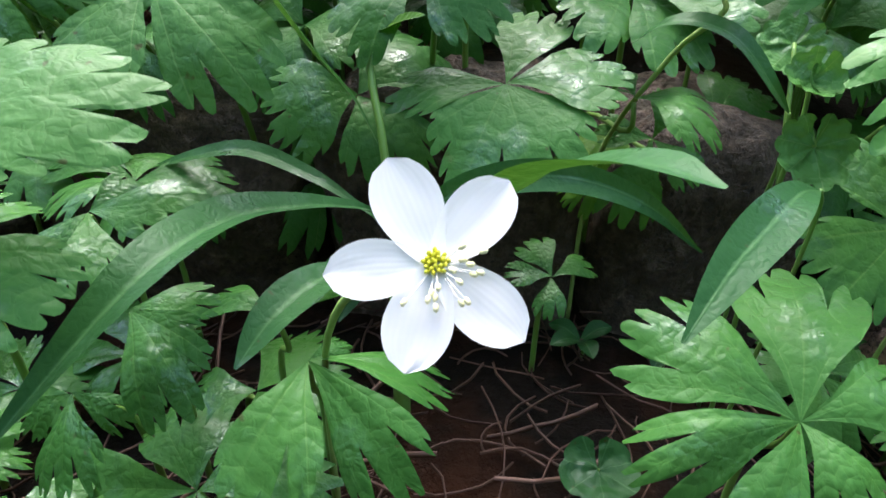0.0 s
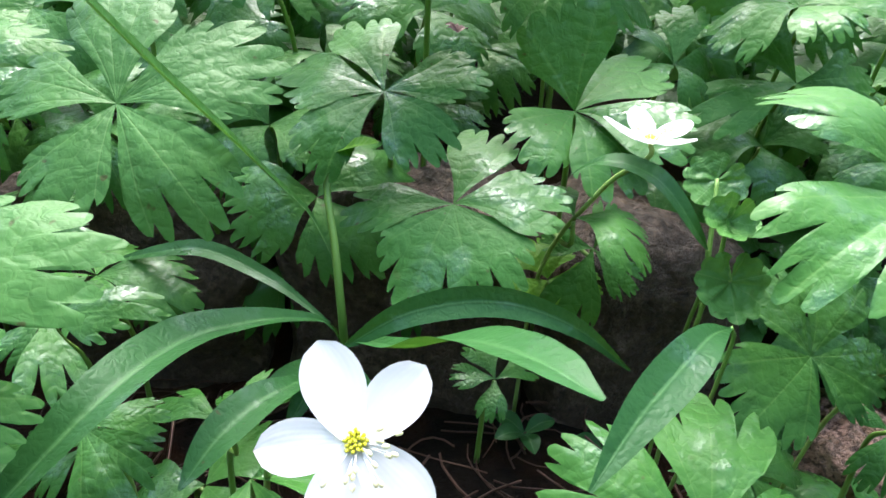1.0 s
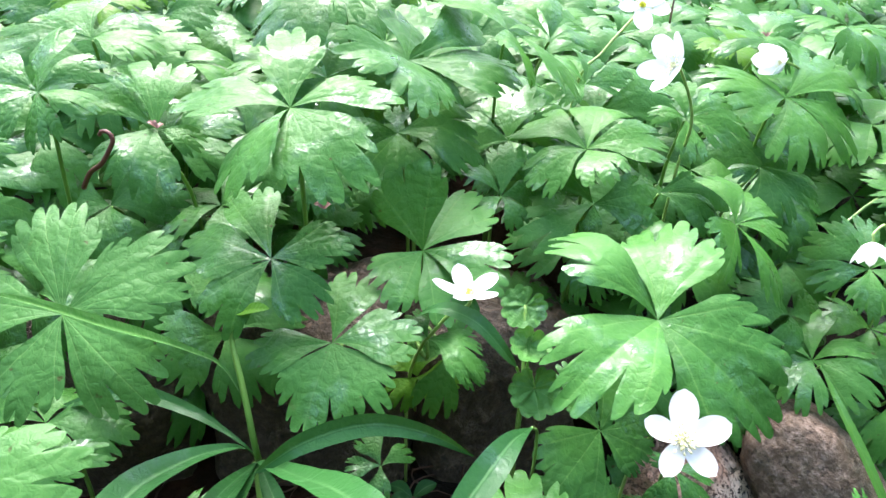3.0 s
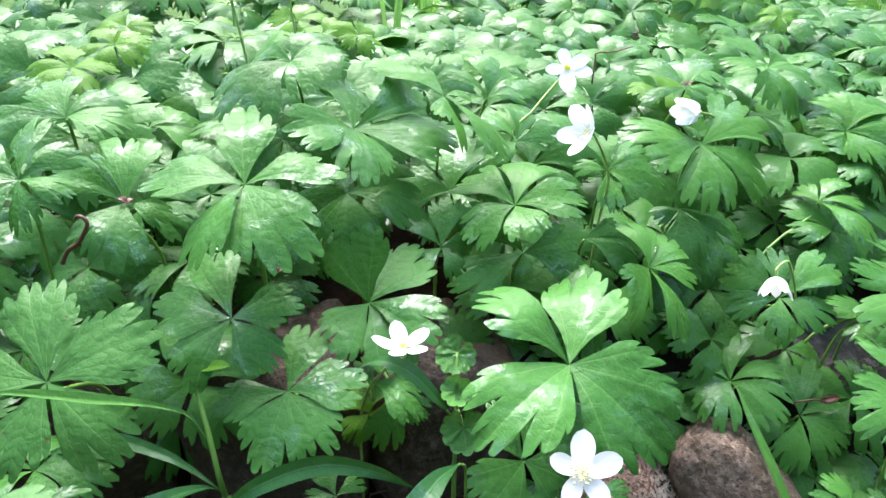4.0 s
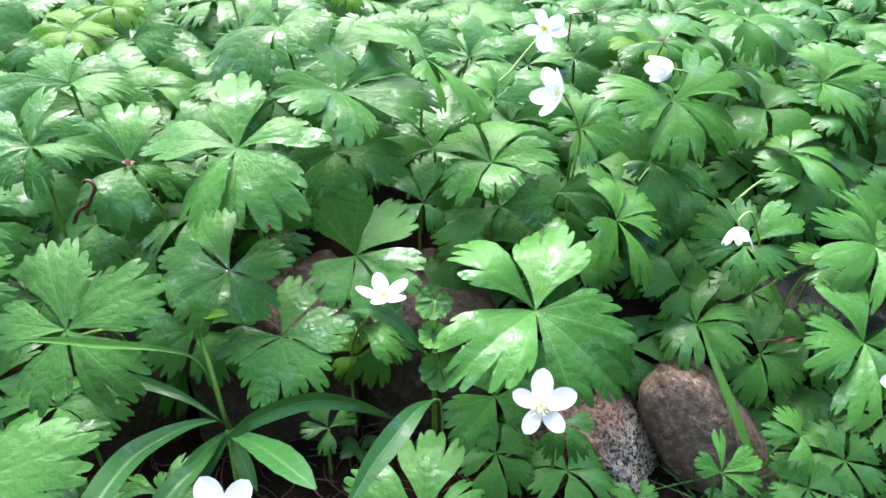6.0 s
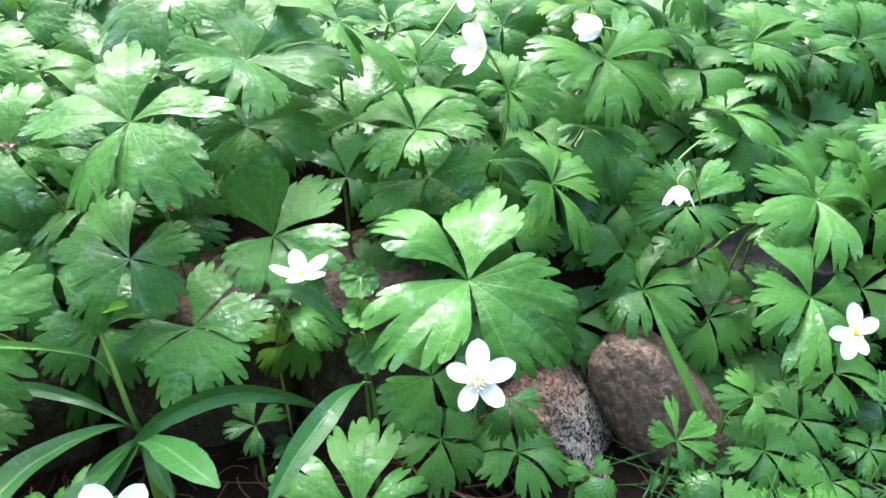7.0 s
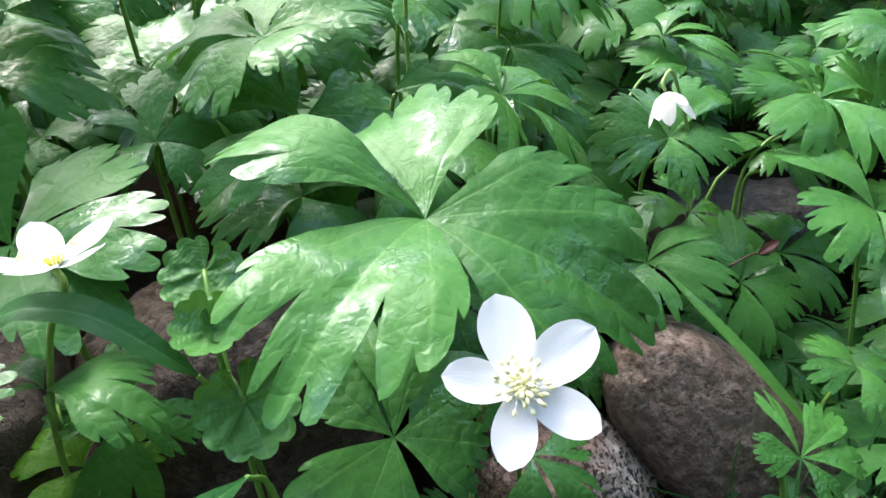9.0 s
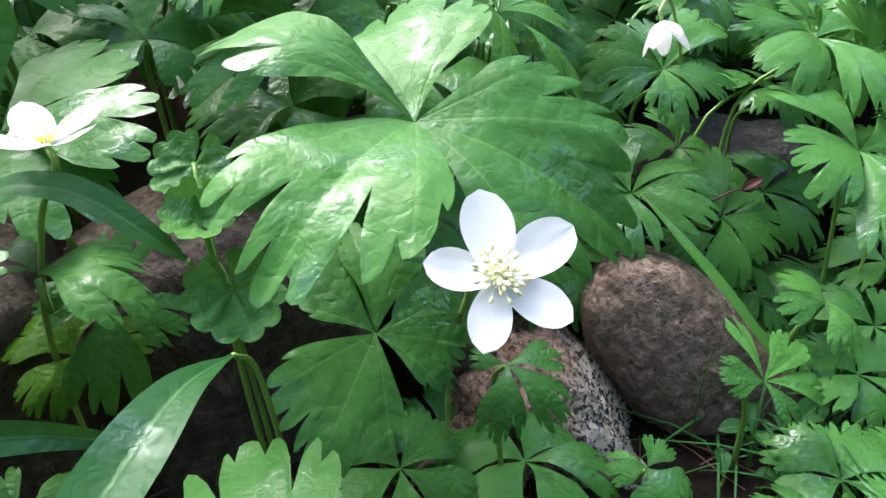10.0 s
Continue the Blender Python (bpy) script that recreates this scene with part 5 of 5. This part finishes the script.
# ---- far violets ----
def violet(x, y, z, seed):
    rng = random.Random(seed)
    foot = Vector((x, y, ground_z(x, y) - 0.003))
    at = Vector((x, y, z))
    ob = thing("violet_flower", foot, "small pale violet flower on a thin stem", "flower", "far violets")
    tube("stem", [foot, foot.lerp(at, 0.6) + Vector((0.004, 0, 0)), at], 0.0010, STALK, ob, foot, count=8)
    for k in range(5):
        w = 2 * math.pi * k / 5 + rng.uniform(-0.2, 0.2)
        d = Vector((math.cos(w), -0.3, math.sin(w))) * 0.011
        strap("petal", [at, at + d * 0.5 + Vector((0, -0.002, 0)), at + d], 0.009, VIOLET, ob, foot, up=(0, -1, 0.2), count=7, tip=0.62)


for seed, spot in enumerate(((1.020, 1.15, 0.196), (1.062, 1.16, 0.182), (1.004, 1.17, 0.200))):
    violet(*spot, seed)


# ---- more anemone leaves that fill the bank ----
FILL_RNG = random.Random(21)
NAMED = list(SPOTS)


def fill_pattern(rng, reach):
    """A usual leaf: a middle leaflet, two side ones, and often two more that are split in two; some have three broad ones."""
    front = rng.uniform(-130, -50)
    size = reach * rng.uniform(0.9, 1.1)
    if rng.random() < 0.3:
        turns = ((-18, 18), (82, 124), (-124, -82))
    else:
        turns = ((0,), (66,), (-66,), (118, 154), (-154, -118))
    out = []
    for group in turns:
        lean, grow = rng.uniform(-7, 7), rng.uniform(0.86, 1.1)
        out.append([(front + t + lean, size * grow * rng.uniform(0.92, 1.05) * (0.88 if abs(t) > 130 else 1.0), 0.62) for t in group])
    return out


def cover(x, y):
    """How high the leaf cover stands over the plan."""
    back = 0.11 * smooth_step((y - 0.60) / 0.8) * (1 - 0.75 * smooth_step((x - 0.25) / 0.6))
    return ground_z(x, y) + 0.125 + back - 0.055 * smooth_step((x - 0.5) / 0.4) * smooth_step((y - 0.65) / 0.4) + 0.02 * noise.noise((x * 9, y * 9, 5))


def shade_gap(x, y):
    """Gaps left in the bank's fill leaves to imitate spots of deep shade."""
    return (abs(x - 0.395) < 0.036 and 0.345 < y < 0.44) or ((x - 0.085) / 0.065) ** 2 + ((y - 0.348) / 0.040) ** 2 < 1 or ((x - 0.500) / 0.050) ** 2 + ((y - 0.350) / 0.035) ** 2 < 1


def room(x, y, z):
    """The height that a leaf may have so as to stay below its taller neighbours."""
    for c in NAMED:
        d = math.hypot(x - c.x, y - c.y)
        if d < 0.085 and y < c.y + 0.05:
            z = min(z, c.z - 0.016 - 0.25 * max(0.0, 0.05 - d))
    return z


def strew(rng, tries, area, gap):
    spots = []
    for _ in range(tries):
        x, y = rng.uniform(area[0], area[1]), rng.uniform(area[2], area[3])
        if all((x - a) ** 2 + (y - b) ** 2 > gap * gap for a, b in spots):
            spots.append((x, y))
    return spots


def leaf_mass(name, label, rng, places, material, size, fine=2, rows=5):
    """Many leaves as one mass. places: x, y, z and slope of each."""
    verts, faces, uvs = [], [], []
    for x, y, z, slope in places:
        c = Vector((x, y, z))
        n = Vector((slope[0], slope[1], 1)).normalized()
        ex = (Vector((1, 0, 0)) - n.x * n).normalized()
        ey = n.cross(ex)
        for group_of in group_lobes(fill_pattern(rng, rng.uniform(*size))):
            v, f, tex = leaflet_mesh(group_of, rng, rng.uniform(0.10, 0.30), fine, rows)
            n0 = len(verts)
            verts += [c + ex * p[0] + ey * p[1] + n * p[2] for p in v]
            faces += [tuple(q + n0 for q in g) for g in f]
            uvs += tex
    ob = mesh_object(name, verts, faces, material, uvs=uvs)
    tagged(ob, label, "foliage", kind="stuff")


def fill_leaves():
    rng = FILL_RNG
    past = []
    for x, y in strew(rng, 9000, (-0.34, 0.95, 0.315, 0.80), 0.040):
        if shade_gap(x, y):
            continue
        z = room(x, y, cover(x, y) - rng.uniform(0.0, 0.03))
        if z < ground_z(x, y) + 0.03:
            continue
        slope = (rng.uniform(-0.4, 0.4), rng.uniform(-1.0, -0.3) if y < 0.55 else rng.uniform(-0.8, 0.0))
        if y > 0.60 or x > 0.75:
            past.append((x, y, z, slope))
            continue
        leaf((x, y, z), slope, fill_pattern(rng, rng.uniform(0.040, 0.058)),
             material=LIGHT if rng.random() < 0.2 else LEAF, base=(x + rng.uniform(-0.01, 0.01), y + 0.025), fine=3, droop=0.16)
    leaf_mass("anemone_foliage", "green anemone leaves on the rear of the bank", rng, past, LEAF, (0.040, 0.058), 3, 6)


fill_leaves()


def lower_leaves():
    """Two lower storeys between the top leaves and the soil of the bank."""
    rng = random.Random(24)
    places = []
    for x, y in strew(rng, 7000, (-0.34, 0.95, 0.315, 0.90), 0.043):
        if shade_gap(x, y):
            continue
        high = room(x, y, cover(x, y) - 0.03)
        places.append((x, y, ground_z(x, y) + (high - ground_z(x, y)) * rng.uniform(0.50, 0.80), (rng.uniform(-0.4, 0.4), rng.uniform(-1.2, -0.5))))
    for x, y in strew(rng, 5000, (-0.32, 0.75, 0.305, 0.52), 0.052):
        if shade_gap(x, y):
            continue
        places.append((x, y, ground_z(x, y) + rng.uniform(0.030, 0.062), (rng.uniform(-0.4, 0.4), rng.uniform(-0.9, 0.0))))
    leaf_mass("anemone_foliage", "lower storey of dark green anemone leaves over the soil", rng, places, LEAF, (0.034, 0.050), 3, 6)


lower_leaves()


def edge_leaves():
    """Leaves that hang over the tops of the edging stones."""
    rng = random.Random(26)
    for x, y in strew(rng, 400, (-0.22, 0.22, 0.268, 0.312), 0.042):
        z = room(x, y, rng.uniform(0.135, 0.165))
        if z > 0.10:
            leaf((x, y, z), (rng.uniform(-0.3, 0.3), rng.uniform(-1.3, -0.7)), fill_pattern(rng, rng.uniform(0.034, 0.046)), base=(x, 0.325), fine=3, droop=0.22)


edge_leaves()


def young_leaves():
    """Yellow-green young leaves that stand out of the rear foliage."""
    rng = random.Random(27)
    for x, y, z in ((-0.139, 0.50, 0.262), (-0.113, 0.53, 0.274), (-0.119, 0.60, 0.280), (-0.053, 0.62, 0.273), (0.029, 0.68, 0.274), (0.053, 0.62, 0.268), (0.086, 0.60, 0.268), (0.347, 0.50, 0.228)):
        leaf((x, y, z), (rng.uniform(-0.3, 0.3), rng.uniform(-0.7, -0.2)), fill_pattern(rng, rng.uniform(0.024, 0.036)), material=FRESH, base=(x, y + 0.015), fine=3,
             label="yellow-green young anemone leaf above the others")


young_leaves()


def front_leaves():
    """Low leaves on the soil in front of the stones."""
    rng = random.Random(23)
    for area, low, high, gap in (((-0.24, -0.100, 0.235, 0.290), 0.060, 0.110, 0.042), ((-0.22, -0.045, 0.09, 0.215), 0.020, 0.060, 0.040), ((0.15, 0.21, 0.22, 0.285), 0.020, 0.050, 0.045), ((0.36, 0.62, 0.13, 0.30), 0.012, 0.045, 0.034), ((0.285, 0.38, 0.11, 0.165), 0.010, 0.022, 0.034)):
        for x, y in strew(rng, 600, area, gap):
            leaf((x, y, ground_z(x, y) + rng.uniform(low, high)), (rng.uniform(-0.3, 0.3), rng.uniform(-0.7, 0.0)),
                 fill_pattern(rng, rng.uniform(0.028, 0.042)), base=(x + rng.uniform(-0.01, 0.01), y + 0.01), fine=3, droop=0.12)


front_leaves()


def far_leaves():
    """The leaf cover past the near bank."""
    rng = random.Random(33)
    spots = [(x, y) for x, y in strew(rng, 7000, (-0.9, 1.7, 0.78, 1.75), 0.046) if not (x > 1.15 and y > 1.2)]
    for label, material, share, size, rise in (
            ("dense mass of green anemone leaves covering the far bank", LEAF, 0.92, (0.044, 0.064), (-0.04, 0.02)),
            ("light green young anemone leaves among the far foliage", LIGHT, 0.22, (0.038, 0.055), (0.0, 0.03)),
            ("yellow-green young leaves standing above the far foliage", FRESH, 0.07, (0.025, 0.04), (0.0, 0.04))):
        places = [(x, y, cover(x, y) + rng.uniform(*rise), (rng.uniform(-0.5, 0.5), rng.uniform(-0.9, 0.1))) for x, y in spots if rng.random() < share]
        leaf_mass("anemone_foliage", label, rng, places, material, size)


far_leaves()


def bed_leaves():
    """The leaf cover of the bed to both sides, thinning out towards its ends."""
    rng = random.Random(36)
    places = []
    for x, y in strew(rng, 6000, (-2.2, 3.0, 0.33, 1.80), 0.062):
        inner = -0.36 < x < 0.97 if y < 0.80 else -0.88 < x < 1.68
        ends = min(1.0, (x + 2.2) / 0.9, (3.0 - x) / 0.9) * min(1.0, (1.85 - y + 0.15 * noise.noise((x * 3, 0, 0))) / 0.25)
        if inner or rng.random() > ends or (x > 1.15 and y > 1.15):
            continue
        places.append((x, y, cover(x, y) + rng.uniform(-0.05, 0.02), (rng.uniform(-0.5, 0.5), rng.uniform(-0.9, 0.1))))
    leaf_mass("anemone_foliage", "green anemone leaves along the rest of the bed", rng, places, LEAF, (0.048, 0.068), 2, 3)


bed_leaves()


def leaf_cloud(name, label, category, rng, places, size, material):
    """Many small oval leaves as one mass. places: the foot of each leaf."""
    verts, faces, uvs = [], [], []
    for c in places:
        a, long = rng.uniform(0, 2 * math.pi), rng.uniform(*size)
        d = Vector((math.cos(a), -0.5, rng.uniform(-0.7, 0.5))).normalized() * long
        side = d.cross(Vector((rng.uniform(-0.5, 0.5), -1, 0.8))).normalized() * long * 0.34
        drop = Vector((0, 0, -0.12 * long))
        n0 = len(verts)
        verts += [c, c + 0.35 * d, c + 0.7 * d + 0.5 * drop, c + d + drop, c + 0.35 * d + 0.9 * side - 0.6 * drop, c + 0.7 * d + 0.7 * side, c + 0.7 * d - 0.7 * side, c + 0.35 * d - 0.9 * side - 0.6 * drop]
        uvs += [(0, 0.5), (0.35, 0.5), (0.7, 0.5), (1, 0.5), (0.35, 1), (0.7, 0.9), (0.7, 0.1), (0.35, 0)]
        faces += [tuple(n0 + k for k in f) for f in ((0, 1, 4), (0, 7, 1), (1, 2, 5, 4), (1, 7, 6, 2), (2, 3, 5), (2, 6, 3))]
    ob = mesh_object(name, verts, faces, material, uvs=uvs)
    tagged(ob, label, category, kind="stuff")


def far_weeds():
    """Low mixed weeds between the bed and the lawn, with some taller ones."""
    rng = random.Random(41)
    low, tall = [], []
    for _ in range(2600):
        x, y = rng.uniform(1.15, 4.2), rng.uniform(1.15, 3.6)
        if noise.noise((x * 2.2, y * 2.2, 7)) > -0.12:
            low.append(Vector((x, y, ground_z(x, y) + rng.uniform(0.01, 0.09))))
    for x, y in strew(rng, 200, (1.3, 3.8, 1.5, 3.4), 0.22):
        foot = Vector((x, y, ground_z(x, y)))
        tall += [foot + Vector((rng.uniform(-0.05, 0.05), rng.uniform(-0.05, 0.05), rng.uniform(0.05, 0.30))) for _ in range(14)]
    leaf_cloud("weeds", "light green low weeds beyond the bed", "weeds", rng, low, (0.03, 0.06), LIGHT)
    leaf_cloud("weeds", "taller yellow-green weeds beyond the bed", "weeds", rng, tall, (0.05, 0.09), FRESH)


far_weeds()


def sky_screen_shrubs():
    """Shrubs round the far end, mostly unseen, added tall to block low sky."""
    rng = random.Random(35)
    places = []
    for _ in range(19000):
        along = rng.uniform(-4.5, 12.0)
        deep = rng.uniform(-0.5, 0.6)
        x, y = (along, 4.2 + deep) if along < 6.5 else (6.5 + deep, 4.2 - (along - 6.5))
        top = 3.5 + 0.6 * noise.noise((along * 1.3, 2.0, 0.0))
        z = top * rng.random() ** 0.8
        places.append(Vector((x, y - 0.25 * math.sin(3 * along + 4 * z) * (1 - z / top), ground_z(x, y) + z)))
    leaf_cloud("shrub_border", "far tall light green leafy shrubs, mostly unseen, added to block the low sky", "shrubs", rng, places, (0.07, 0.16), LIGHT)


sky_screen_shrubs()
